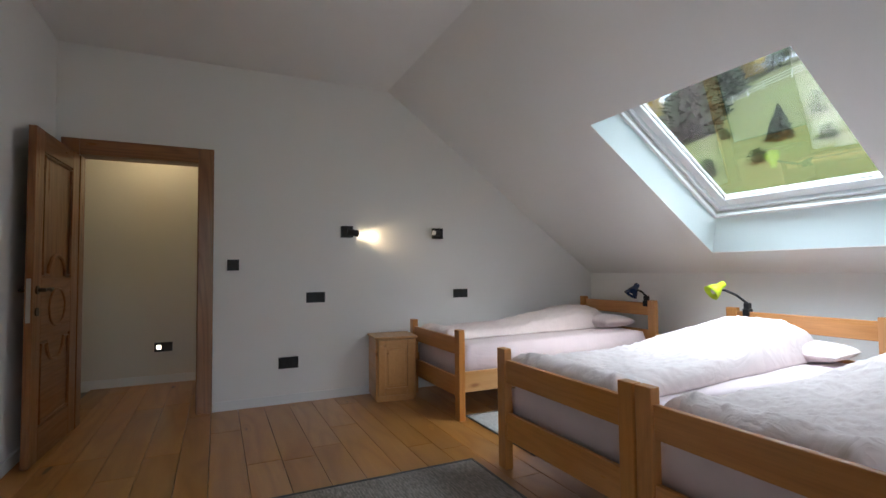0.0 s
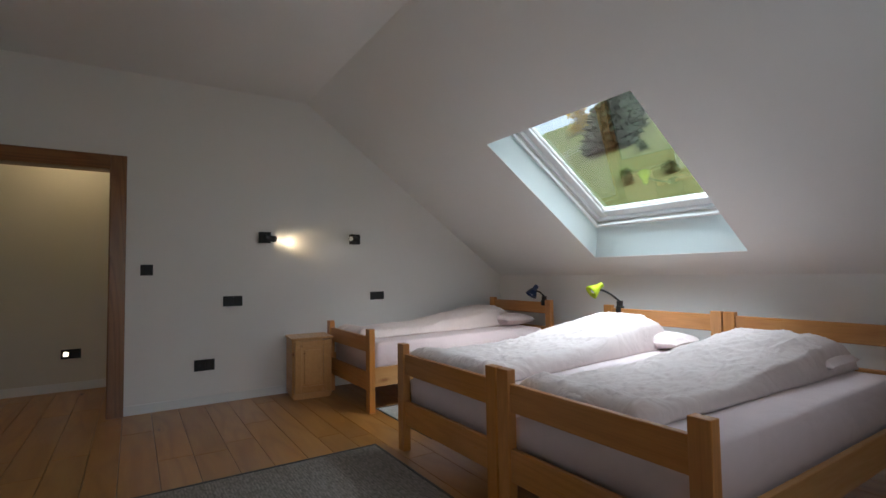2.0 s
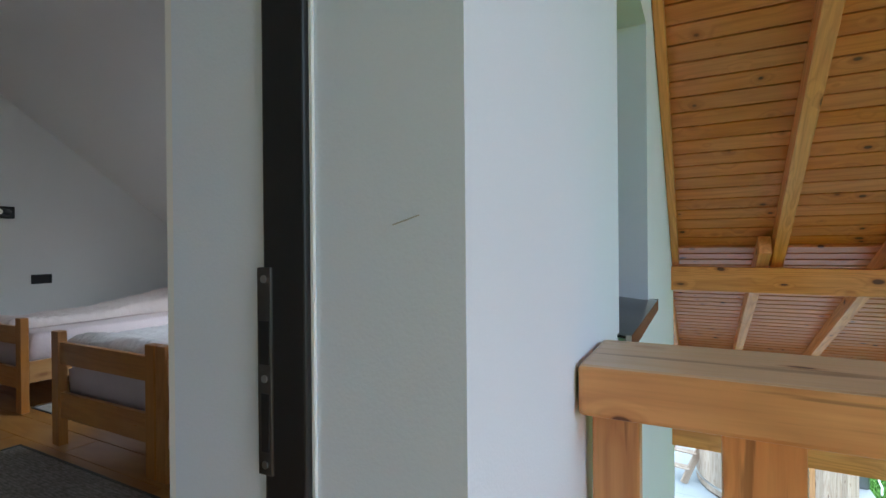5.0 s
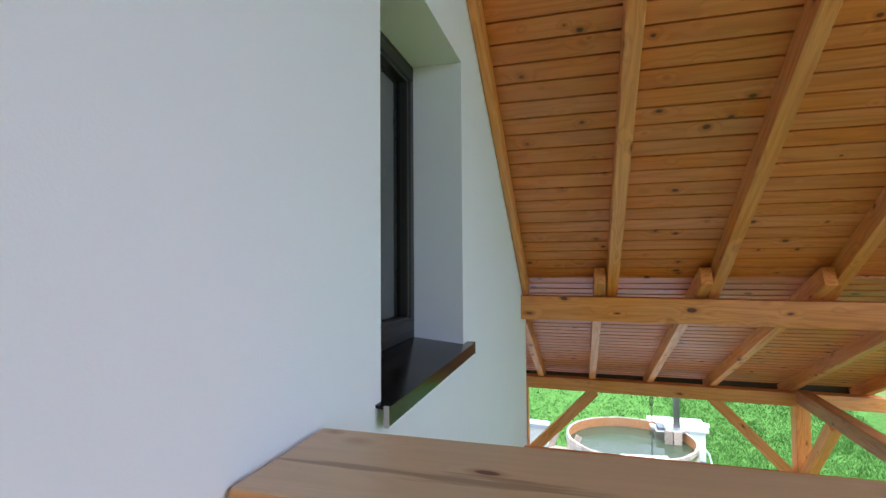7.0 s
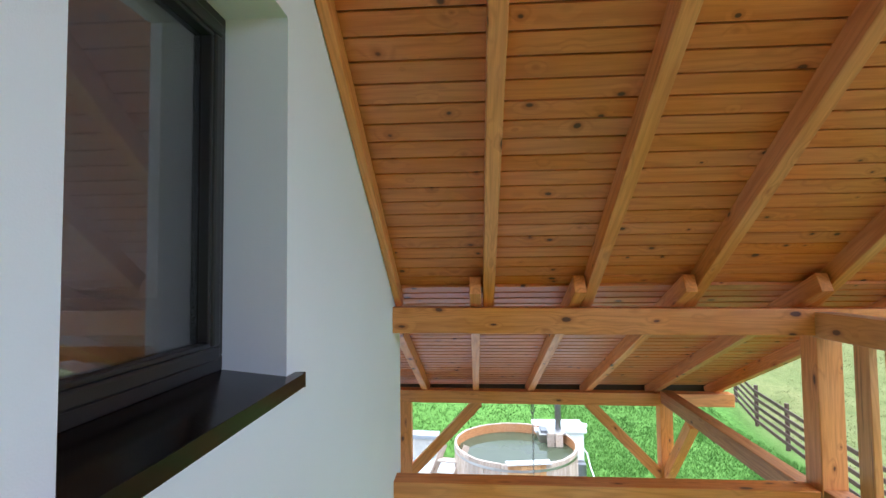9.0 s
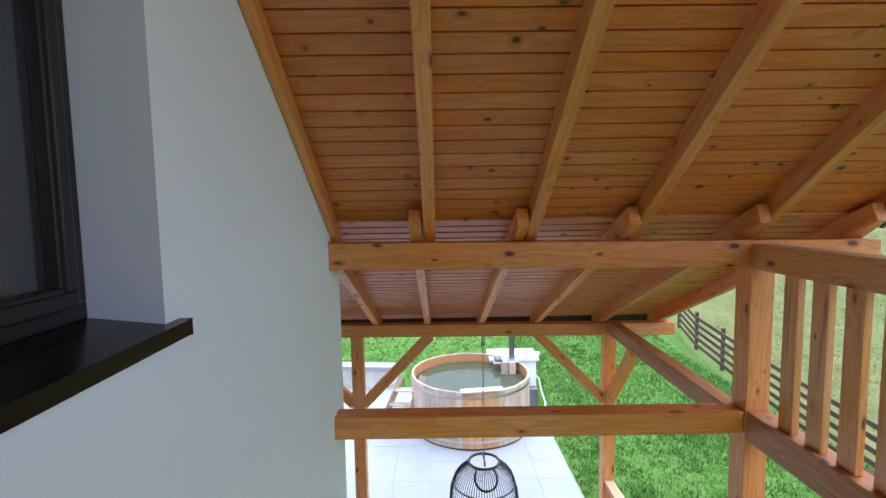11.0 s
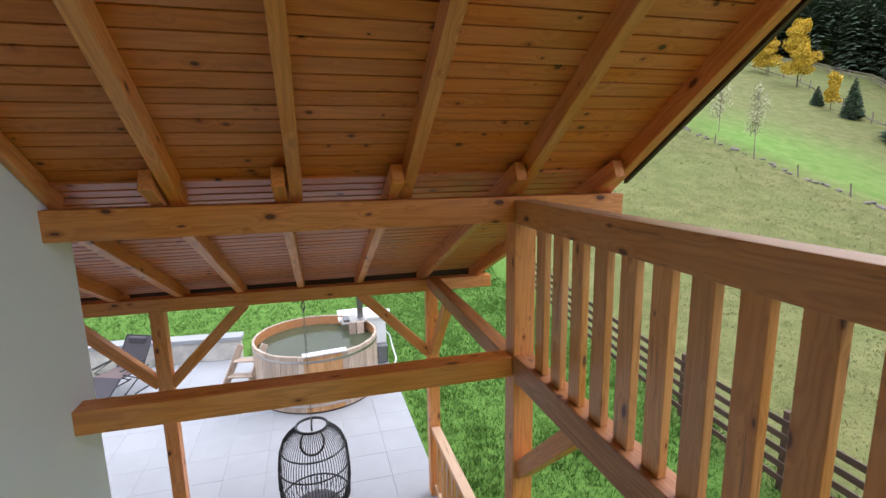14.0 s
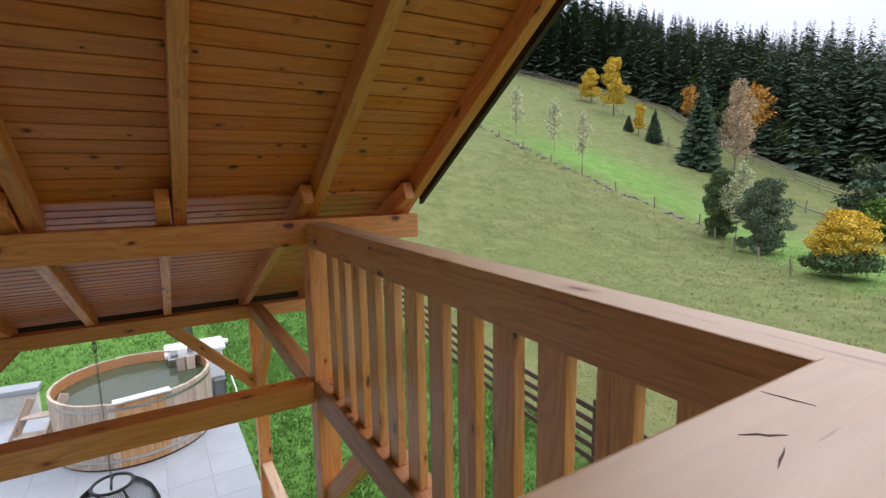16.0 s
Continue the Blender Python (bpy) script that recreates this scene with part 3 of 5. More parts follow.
part("fascia", box(7.92, 7.95, YO, 6.0, low_z(7.92) - 0.13, low_z(7.92) + 0.06), GUTTER, lowroof, "dark brown metal eaves edge")

RAFTERS = [-2.470, -3.10, -3.77, -4.46, -5.27, -6.0]
for k, y in enumerate(RAFTERS):
    w = 0.075 if k else 0.045
    beam("rafter", (XR, y, plank_z(XR) - 0.068), (5.03, y, plank_z(5.03) - 0.068), w, 0.13 if k else 0.1, BEAM, over)
    y2 = y + 0.09
    beam("rafter", (4.72, y2, low_z(4.72) - 0.065), (7.9, y2, low_z(7.9) - 0.065), 0.075, 0.125, BEAM, lowroof)
for y in (-1.75, -1.05, -0.35, 0.35, 1.05, 1.75, 2.45):
    beam("rafter", (5.0, y, low_z(5.0) - 0.065), (7.9, y, low_z(7.9) - 0.065), 0.075, 0.125, BEAM, lowroof)
bm = bmesh.new()
slope_piece(bm, XR, 4.95, YO - 0.03, YO, lambda x: plank_z(x) - 0.10, 0.20)
part("fascia", bm, GUTTER, over, "dark brown metal verge")

# ---- timber frame of the veranda ----
frame_veranda = thing("timber_frame", pose(0, 0, 0), "oiled spruce post and beam frame carrying the veranda roof", "timber frame")


def timber(name, p0, p1, w, h, label="", wood_mat=BEAM):
    ob = beam(name, p0, p1, w, h, wood_mat, frame_veranda)
    return tagged(ob, label) if label else ob


timber("purlin", (4.93, YE + 0.02, 0.92), (4.93, -6.05, 0.89), 0.16, 0.175)
timber("tie_beam", (4.93, YE + 0.03, -0.235), (4.93, -5.19, -0.25), 0.16, 0.15)
timber("eaves_beam", (7.62, 6.0, -0.2), (7.62, -6.06, -0.315), 0.15, 0.15)
timber("post", (4.93, -5.28, PATIO + 0.01), (4.93, -5.28, 0.81), 0.16, 0.16)
for y in (-2.14, -5.27):
    timber("post", (7.62, y, PATIO + 0.01), (7.62, y, -0.33), 0.145, 0.145)
    for s in (-1, 1):
        if y > -3 or s > 0:
            timber("brace", (7.62, y + s * 0.06, -1.22), (7.62, y + s * 0.9, -0.36), 0.10, 0.12)
timber("side_beam", (4.98, -5.27, -0.30), (7.56, -5.27, -0.27), 0.13, 0.15, "weathered brown side beam", WEATHERED)
timber("brace", (7.56, -5.27, -1.2), (6.85, -5.27, -0.37), 0.10, 0.12)
timber("edge_beam", (4.87, -5.28, -0.265), (0.2, -5.28, -0.265), 0.15, 0.2, "weathered brown edge beam", WEATHERED)
timber("brace", (4.88, -5.28, -1.12), (4.1, -5.28, -0.36), 0.10, 0.12)
timber("post", (7.62, 2.4, PATIO + 0.01), (7.62, 2.4, -0.3), 0.145, 0.145)
timber("handrail", (7.5, -5.27, -2.3), (5.02, -5.27, -2.3), 0.11, 0.07)

# ---- balcony: deck, railings ----
structure("balcony_deck", box(-1.2, 1.9, -5.19, YE, -0.16, -0.04), BEAM, "spruce balcony deck on beams", "floor")
railing = thing("balcony_railing", pose(0, 0, 0), "glazed spruce railing with wide flat balusters", "railing")
handrail = beam("handrail", (4.88, -5.265, 0.88), (0.2, -5.265, 0.88), 0.135, 0.165, RAIL, railing)
for k in range(-5, 15):
    x = 3.51 - 0.22 * k - 0.056
    if x < 4.8:
        beam("baluster", (x, -5.27, -0.165), (x, -5.27, 0.80), 0.115, 0.045, RAIL, railing, 0.004)
endrail = thing("balcony_railing", pose(0, 0, 0), "glazed spruce end railing with a wide flat cap", "railing")
beam("handrail", (1.805, YE - 0.006, 0.935), (1.805, -5.195, 0.935), 0.235, 0.08, RAIL, endrail, 0.008)
for k in range(13):
    y = -2.495 - 0.207 * k
    beam("baluster", (1.79, y, -0.04), (1.79, y, 0.896), 0.045, 0.105 if k else 0.075, RAIL, endrail, 0.004)

# weather checks in the cap
for (xa, ya), (xb, yb), wide in (((1.868, -4.845), (1.837, -4.889), 0.004), ((1.828, -4.862), (1.813, -4.811), 0.0025), ((1.909, -4.979), (1.851, -4.993), 0.003)):
    run = Vector((xb - xa, yb - ya))
    side = Vector((-run.y, run.x)).normalized() * wide
    wave = [(f, 0.6 * noise.noise((f * 4, xa * 9, 0))) for f in (0.0, 0.2, 0.4, 0.6, 0.8, 1.0)]
    edge = [Vector((xa, ya)) + run * f + side * (w + 0.5 * math.sin(math.pi * f)) for f, w in wave] + [Vector((xa, ya)) + run * f + side * (w - 0.5 * math.sin(math.pi * f)) for f, w in wave[-2:0:-1]]
    part("crack", prism(bmesh.new(), [tuple(p) for p in edge], "z", 0.9745, 0.9757), FENCEWOOD, endrail, "thin dark weather crack")

# ---- ground, patio ----


def ground_z(x, y, lumps=True):
    s = x * 0.99 + (y + 4) * -0.02
    d = max(0.0, s - 15.5)
    d = d if d < 90 else 90 + 25 * (1 - math.exp((90 - d) / 25))
    k = min(1.0, max(0.0, (y - 5) / 40))
    z = -3.43 + (0.40 + 0.16 * k * k * (3 - 2 * k)) * (d - 6 * (1 - math.exp(-d / 6))) + 0.065 * min(70.0, max(0.0, -y - 80))
    if lumps:
        calm = min(1, max(0.0, (max(abs(y + 1) - 6, x - 13.2)) / 5))
        z += calm * (0.05 * noise.noise((x * 0.5, y * 0.5, 0)) + 0.25 * noise.noise((x * 0.06, y * 0.06, 4)) * min(1, d / 10))
    return z


def axis_steps(lo, hi, c, fine):
    out, v, st = [c], c, fine
    while v < hi:
        st *= 1.05
        v += st
        out.append(v)
    v, st = c, fine
    while v > lo:
        st *= 1.05
        v -= st
        out.insert(0, v)
    return out


xs, ys = axis_steps(-500, 900, 12, 0.35), axis_steps(-900, 700, -12, 0.35)
verts = [(x, y, ground_z(x, y)) for x in xs for y in ys]
ny = len(ys)
faces = [(i * ny + j, (i + 1) * ny + j, (i + 1) * ny + j + 1, i * ny + j + 1) for i in range(len(xs) - 1) for j in range(ny - 1)]
me = bpy.data.meshes.new("ground")
me.from_pydata(verts, [], faces)
me.materials.append(MEADOW)


def fresh_field(x, y):
    """The bright mown strip between the two pasture fences."""
    lower = -36.6 - 0.07 * (31.5 - x) if x > 21.2 else -37.3 + 0.927 * (21.2 - x)
    upper = -47 - 0.42 * max(0, x - 22)
    if upper < y < lower and 8 < x < 60:
        f = max(0.0, min(1.0, (lower - y) / 2.5, (y - upper) / 8.0, (15.0 - lower + y) / 9.0))
        return f * max(0.0, 1 - max(0, x - 40) / 18)
    return 0.0


band = me.attributes.new("fresh", "FLOAT", "POINT")
for i, v in enumerate(verts):
    band.data[i].value = fresh_field(v[0], v[1]) * (0.7 + 0.6 * noise.noise((v[0] * 0.1, v[1] * 0.1, 7)))
for p in me.polygons:
    p.use_smooth = True
ground = tagged(new("ground", me), "grassy lawn rising into a brownish hillside pasture", "ground", kind="structure")
patio = structure("patio", box(XH, 13.5, -5.36, 6.5, -3.75, PATIO - 0.014), JOINT, "pale grey patio paved with large square slabs", "patio")
bm = bmesh.new()
prism(bm, [(13.5, -2.05), (13.86, 1.6), (14.3, 6.5), (14.6, 6.5), (14.16, 1.6), (13.8, -2.05)], "z", -3.75, PATIO + 0.46)
gw = structure("garden_wall", bm, CONCRETE, "low stained concrete retaining wall with a pale coping", "garden wall")
bm = bmesh.new()
prism(bm, [(13.46, -2.1), (13.82, 1.6), (14.26, 6.5), (14.64, 6.5), (14.2, 1.6), (13.84, -2.1)], "z", PATIO + 0.463, PATIO + 0.55)
part("coping", bm, TILE, gw, "pale grey coping slab")

# ---- bedroom: door, casing, wall fittings ----
casing = tagged(thing("door_frame", pose(0, 0, 0), "dark stained wooden door casing round the doorway", "door frame"), kind="structure")
for x0, x1 in ((DX0 - 0.115, DX0 - 0.002), (DX1 + 0.002, DX1 + 0.115)):
    m = (x0 + x1) / 2
    beam("jamb_trim", (m, YF - 0.012, -0.01), (m, YF - 0.012, DZ + 0.122), x1 - x0, 0.03, DOORWOOD, casing)
beam("head_trim", (DX0 - 0.002, YF - 0.012, DZ + 0.062), (DX1 + 0.002, YF - 0.012, DZ + 0.062), 0.03, 0.12, DOORWOOD, casing)
for x in (DX0 - 0.008, DX1 + 0.008):
    beam("jamb_lining", (x, YF + 0.075, -0.01), (x, YF + 0.075, DZ), 0.025, 0.14, DOORWOOD, casing, 0.002)
beam("head_lining", (DX0, YF + 0.075, DZ + 0.012), (DX1, YF + 0.075, DZ + 0.012), 0.14, 0.022, DOORWOOD, casing, 0.002)

# the open leaf: local x runs up, y across the leaf, z is its thickness
leafmat = pose(DX0 - 0.016, YF - 0.035, 0.012) @ pose(0, 0, 0, 0, 0, -93)
door = tagged(thing("door_1", leafmat, "open dark stained wooden door with moulded curved panels", "door"), kind="structure")
LW, LH = 0.79, 2.01


def leaf_part(name, x0, x1, z0, z1, y0, y1, mat=DOORWOOD, bev=0.003):
    """A board of the leaf; drawn upright with its grain along the longer side."""
    c = Vector(((x0 + x1) / 2, (y0 + y1) / 2, (z0 + z1) / 2))
    upright = (z1 - z0) > (x1 - x0)
    a, w = ((z1 - z0), (x1 - x0)) if upright else ((x1 - x0), (z1 - z0))
    bm = box(-a / 2, a / 2, -w / 2, w / 2, -(y1 - y0) / 2, (y1 - y0) / 2, bev)
    m = Matrix(((0, 1, 0), (0, 0, 1), (1, 0, 0))).to_4x4() if upright else Matrix(((1, 0, 0), (0, 0, 1), (0, -1, 0))).to_4x4()
    return finish(bm, name, mat, door, Matrix.Translation(c) @ m)


leaf_part("stile", 0.0, 0.13, 0, LH, -0.02, 0.02)
leaf_part("stile", LW - 0.13, LW, 0, LH, -0.02, 0.02)
leaf_part("top_rail", 0.13, LW - 0.13, LH - 0.13, LH, -0.02, 0.02)
leaf_part("middle_rail", 0.13, LW - 0.13, 0.72, 1.1, -0.0195, 0.0195)
leaf_part("bottom_rail", 0.13, LW - 0.13, 0, 0.2, -0.02, 0.02)
leaf_part("panel", 0.12, LW - 0.12, 1.09, LH - 0.12, -0.008, 0.008)
leaf_part("panel", 0.12, LW - 0.12, 0.19, 0.73, -0.008, 0.008)
for s in (-1, 1):
    for z0, z1, dip in ((1.12, LH - 0.15, 1), (0.22, 0.70, -1)):
        pts = []
        low, high = (z0, z1)
        x0, x1 = 0.15, LW - 0.15
        arc = [((x0 + x1) / 2 + 0.15 * math.cos(a), (z0 if dip > 0 else z1) + 0.13 * dip * math.sin(a)) for a in [math.pi * k / 12 for k in range(13)]]
        if dip > 0:
            pts = [(x1, z0), (x1, z1), (x0, z1), (x0, z0)] + arc[::-1]
        else:
            pts = [(x1, z1), (x1, z0), (x0, z0), (x0, z1)] + arc[::-1]
        part("moulding", wire(bmesh.new(), [(x, s * 0.014, z) for x, z in pts], 0.011, 6, True), DOORWOOD, door)
    part("moulding", wire(bmesh.new(), [(LW / 2 + 0.14 * math.cos(a), s * 0.02, 0.91 + 0.12 * math.sin(a)) for a in [2 * math.pi * k / 24 for k in range(24)]], 0.009, 6, True), DOORWOOD, door)
    hm = bmesh.new()
    tube(hm, (LW - 0.06, s * 0.02, 1.03), (LW - 0.06, s * 0.065, 1.03), 0.011)
    wire(hm, [(LW - 0.06, s * 0.062, 1.03), (LW - 0.10, s * 0.068, 1.036), (LW - 0.14, s * 0.066, 1.026), (LW - 0.18, s * 0.06, 1.034)], 0.0095, 8)
    part("handle", hm, BRASSY, door, "dull brass lever handle", smooth=True)
    part("rosette", tube(bmesh.new(), (LW - 0.06, s * 0.018, 1.03), (LW - 0.06, s * 0.028, 1.03), 0.026, None, 18), BRASSY, door)
    part("keyhole_plate", tube(bmesh.new(), (LW - 0.06, s * 0.018, 0.90), (LW - 0.06, s * 0.027, 0.90), 0.026, None, 18), BRASSY, door)
part("lock_plate", box(LW - 0.001, LW + 0.003, -0.011, 0.011, 0.84, 1.1), STEEL, door, "steel lock forend plate")
for z in (0.25, 1.0, 1.78):
    part("hinge", tube(bmesh.new(), (-0.006, -0.022, z - 0.04), (-0.006, -0.022, z + 0.04), 0.008), BRASSY, door)


def socket(x, z, w, h, label, y=YF, category="wall socket", rocker=True, holes=0):
    s = thing("wall_socket" if category == "wall socket" else "light_switch", pose(x, y, z), label, category, "wall fittings")
    part("cover_frame", box(-w / 2, w / 2, -0.009, 0, -h / 2, h / 2, 0.002), BLACK, s)
    n = max(1, round(w / h))
    for k in range(n):
        cx = -w / 2 + (k + 0.5) * w / n
        r = min(w / n, h) * 0.40
        part("insert", box(cx - r, cx + r, -0.0115, -0.008, -r, r, 0.001), BLACK, s)
        if k < holes:
            part("outlet", tube(bmesh.new(), (cx, -0.0125, 0), (cx, -0.0112, 0), 0.018, None, 16), BLACKFRAME, s)
    return s


socket(1.015, 1.197, 0.092, 0.092, "square black plastic light switch on the white wall", category="light switch")
socket(1.695, 0.905, 0.165, 0.092, "black double switch plate on the white wall")
socket(1.463, 0.348, 0.165, 0.098, "black double wall socket low on the white wall", holes=2)
socket(3.147, 0.90, 0.16, 0.085, "black double switch plate beside the bed")
hs = socket(0.397, 0.37, 0.165, 0.095, "black double hall socket with a small night light", y=4.178, holes=1)
part("night_light", box(-0.062, -0.02, -0.014, -0.009, -0.022, 0.022, 0.002), glowing("night light", (1.0, 0.86, 0.62), 0.7), hs, "glowing cream night light")


def sconce(x, z, aim, lit):
    s = thing("wall_lamp", pose(x, YF, z), "lit square black reading lamp on the wall" if lit else "unlit square black reading lamp on the wall", "wall lamp", "reading lamps")
    part("mount", box(-0.052, 0.052, -0.05, 0, -0.052, 0.052, 0.003), BLACK, s)
    a = Vector(aim).normalized()
    p = Vector((0, -0.055, 0)) + a * 0.015
    hm = bmesh.new()
    tube(hm, p - a * 0.02, p + a * 0.085, 0.03, 0.03, 20)
    part("head", hm, BLACK, s)
    part("lens", tube(bmesh.new(), p + a * 0.08, p + a * 0.0865, 0.024, None, 18), glowing("lit lamp lens", (1.0, 0.8, 0.5), 6) if lit else WHITE, s)
    return s


AIM = (1.0, 0.08, -0.16)
sconce(1.972, 1.497, AIM, True)
sconce(2.885, 1.50, (-0.75, -0.6, 0.0), False)
spot_data = bpy.data.lights.new("reading_lamp_bulb", "SPOT")
spot_data.energy, spot_data.color, spot_data.spot_size, spot_data.spot_blend, spot_data.shadow_soft_size = 1.2, (1.0, 0.76, 0.44), radians(75), 1.0, 0.012
p = Vector((2.08, YF - 0.08, 1.48))
new("reading_lamp_bulb", spot_data).matrix_world = look(p, p + Vector((1.0, 0.28, -0.14)))

# ---- beds ----
BL, BW = 2.1, 1.02


def make_bed(m, label):
    bed = thing("single_bed", m, label, "bed", "wooden beds")
    for x, h in ((0.0, 0.68), (BL, 0.83)):
        for y in (0.04, BW - 0.04):
            beam("foot_post" if x == 0 else "head_post", (x + (0.025 if x == 0 else -0.025), y, 0.0), (x + (0.025 if x == 0 else -0.025), y, h), 0.05, 0.078, BEECH, bed, 0.004)
    beam("footboard", (0.025, 0.08, 0.552), (0.025, BW - 0.08, 0.552), 0.028, 0.13, BEECH, bed, 0.004)
    beam("foot_rail", (0.025, 0.08, 0.245), (0.025, BW - 0.08, 0.245), 0.028, 0.15, BEECH, bed, 0.004)
    beam("headboard", (BL - 0.025, 0.08, 0.745), (BL - 0.025, BW - 0.08, 0.745), 0.028, 0.12, BEECH, bed, 0.004)
    beam("head_rail", (BL - 0.025, 0.08, 0.50), (BL - 0.025, BW - 0.08, 0.50), 0.028, 0.10, BEECH, bed, 0.004)
    for y in (0.02, BW - 0.02):
        beam("side_rail", (0.05, y, 0.285), (BL - 0.05, y, 0.285), 0.028, 0.155, PINE, bed, 0.004)
    for k in range(11):
        x = 0.16 + k * 0.178
        part("slat", box(x - 0.035, x + 0.035, 0.035, BW - 0.035, 0.262, 0.278), PINE, bed)
    return bed


def crease(p, seed):
    """Sharp folds: thin ridges of warped noise."""
    q = Vector((p[0], p[1], seed))
    q += Vector((noise.noise(q * 0.6 + Vector((5, 0, 0))), noise.noise(q * 0.6 + Vector((0, 7, 0))), 0)) * 0.9
    return max(0.0, 1 - abs(noise.noise(q)) * 5) ** 1.5


def wrinkle(x, y, seed):
    return 0.009 * crease((x * 2.2 + y, y * 3.2), seed) + 0.007 * crease((x * 5 - y * 2, y * 6), seed + 9) + 0.004 * crease((x * 9 + y * 6, y * 11 - x * 4), seed + 17) + 0.016 * noise.noise(Vector((x * 2, y * 2.2, seed + 3)))


def grid_shell(name, nx, ny, top, low, mat, label, category, m):
    """A soft cloth body between two height fields over the unit square."""
    verts = [top(i / nx, j / ny) for i in range(nx + 1) for j in range(ny + 1)] + [low(i / nx, j / ny) for i in range(nx + 1) for j in range(ny + 1)]
    k, w = (nx + 1) * (ny + 1), ny + 1
    faces = []
    for i in range(nx):
        for j in range(ny):
            a = i * w + j
            faces.append((a, a + w, a + w + 1, a + 1))
            faces.append((k + a, k + a + 1, k + a + w + 1, k + a + w))
    edge = [(0, j) for j in range(ny)] + [(i, ny) for i in range(nx)] + [(nx, j) for j in range(ny, 0, -1)] + [(i, 0) for i in range(nx, 0, -1)]
    ids = [i * w + j for i, j in edge]
    for a, b in zip(ids, ids[1:] + ids[:1]):
        faces.append((a, b, k + b, k + a))
    me = bpy.data.meshes.new(name)
    me.from_pydata(verts, [], faces)
    me.materials.append(mat)
    for p in me.polygons:
        p.use_smooth = True
    bm = bmesh.new()
    bm.from_mesh(me)
    bmesh.ops.recalc_face_normals(bm, faces=bm.faces)
    bm.to_mesh(me)
    bm.free()
    ob = new(name, me)
    ob.matrix_basis = m
    return tagged(ob, label, category)


def soft(u, p=5):
    return max(0.0, 1 - abs(2 * u - 1) ** p) ** 0.5


MT = 0.55                                                 # top of the mattress


def make_mattress(m, label):
    def top(u, v):
        return (0.07 + u * (BL - 0.15), 0.045 + v * (BW - 0.09), 0.31 + (MT - 0.31) * (0.55 + 0.45 * min(soft(u, 40), soft(v, 26))) + 0.4 * wrinkle(u * 1.2, v, 5.3) * min(soft(u), soft(v)))
    def low(u, v):
        return (0.075 + u * (BL - 0.16), 0.05 + v * (BW - 0.10), 0.281)
    return grid_shell("mattress", 46, 30, top, low, MATTRESS, label, "mattress", m)


def make_pillow(m, seed, label, w=0.42, d=0.62, h=0.15):
    def shape(u, v, s):
        e = (soft(u, 2.6) * soft(v, 3.2)) ** 0.8
        return ((u - 0.5) * w * (1 - 0.06 * soft(v, 2)), (v - 0.5) * d * (1 - 0.06 * soft(u, 2)), h / 2 + s * e * h / 2 + (0.25 * wrinkle(u, v, seed) * e if s > 0 else 0))
    return grid_shell("pillow", 24, 28, lambda u, v: shape(u, v, 1), lambda u, v: shape(u, v, -1), SHEET, label, "pillow", m)


def make_duvet(m, x0, x1, ya, yb, seed, label, hump=0.2, thick=0.075, hx=0.85):
    """A folded duvet: ya and yb give its two long edges as (foot, head); it climbs over the pillow at the head end."""
    def place(u, v):
        wob = 0.025 * noise.noise(Vector((u * 5, v * 2, seed)))
        x = x0 + u * (x1 - x0) + 0.03 * noise.noise(Vector((v * 6, seed, u))) * (1 if u < 0.1 or u > 0.9 else 0.3)
        lo, hi = ya[0] + (ya[1] - ya[0]) * u, yb[0] + (yb[1] - yb[0]) * u
        return x, lo + v * (hi - lo) + wob
    def top(u, v):
        x, y = place(u, v)
        e = min(soft(u, 18), soft(v, 7))
        roll = 0.035 * math.exp(-((u - 0.04) / 0.05) ** 2) + 0.02 * math.exp(-((v - 0.06) / 0.06) ** 2)
        k = min(1.0, max(0.0, (u - 0.28) / (hx - 0.28)))
        climb = hump * k * k * (3 - 2 * k) * soft(v, 3)
        return x, y, MT + 0.006 + e * (thick + climb + roll + 0.95 * wrinkle(u * 2.2, v * 1.3, seed) + 0.42 * (1 - 0.6 * u) * wrinkle(u * 6.5, v * 3.1, seed + 4)) + 0.012
    def low(u, v):
        x, y = place(u, v)
        return x, y, MT + 0.004
    return grid_shell("duvet", 150, 84, top, low, DUVET, label, "duvet", m)


B1 = pose(2.55, 1.63, 0.0)
B2 = pose(2.385, -0.205, 0.0)
B3 = pose(2.385, -1.235, 0.0)
make_bed(B1, "beech single bed standing along the white far wall")
make_bed(B2, "beech single bed pushed against its twin")
make_bed(B3, "beech single bed by the radiator, pushed against its twin")
for m in (B1, B2, B3):
    make_mattress(m, "thick mattress in a pale pink fitted sheet")
make_pillow(B1 @ pose(1.86, 0.55, MT), 1.2, "pale pink pillow peeking out from a folded duvet", 0.40, 0.66, 0.13)
make_pillow(B2 @ pose(1.86, 0.44, MT, 0, 0, 6), 2.2, "pale pink pillow peeking out from a folded duvet", 0.38, 0.6, 0.12)
make_pillow(B3 @ pose(1.80, 0.56, MT), 3.2, "pale pink pillow under a spread duvet", 0.40, 0.66, 0.12)
make_duvet(B1, 0.06, 1.90, (0.34, 0.42), (0.97, 0.97), 11.0, "white and pink duvet folded lengthwise over a pillow", 0.14, 0.045, 0.92)
make_duvet(B2, 0.03, 1.92, (0.12, 0.32), (0.97, 0.90), 21.0, "rumpled white and pink duvet folded lengthwise over a pillow", 0.17, 0.062, 0.93)
make_duvet(B3, 0.06, 1.99, (0.30, 0.25), (0.96, 0.96), 31.0, "rumpled white and pink duvet spread over the bed", 0.14, 0.045, 0.93)

# ---- bedside cabinets ----


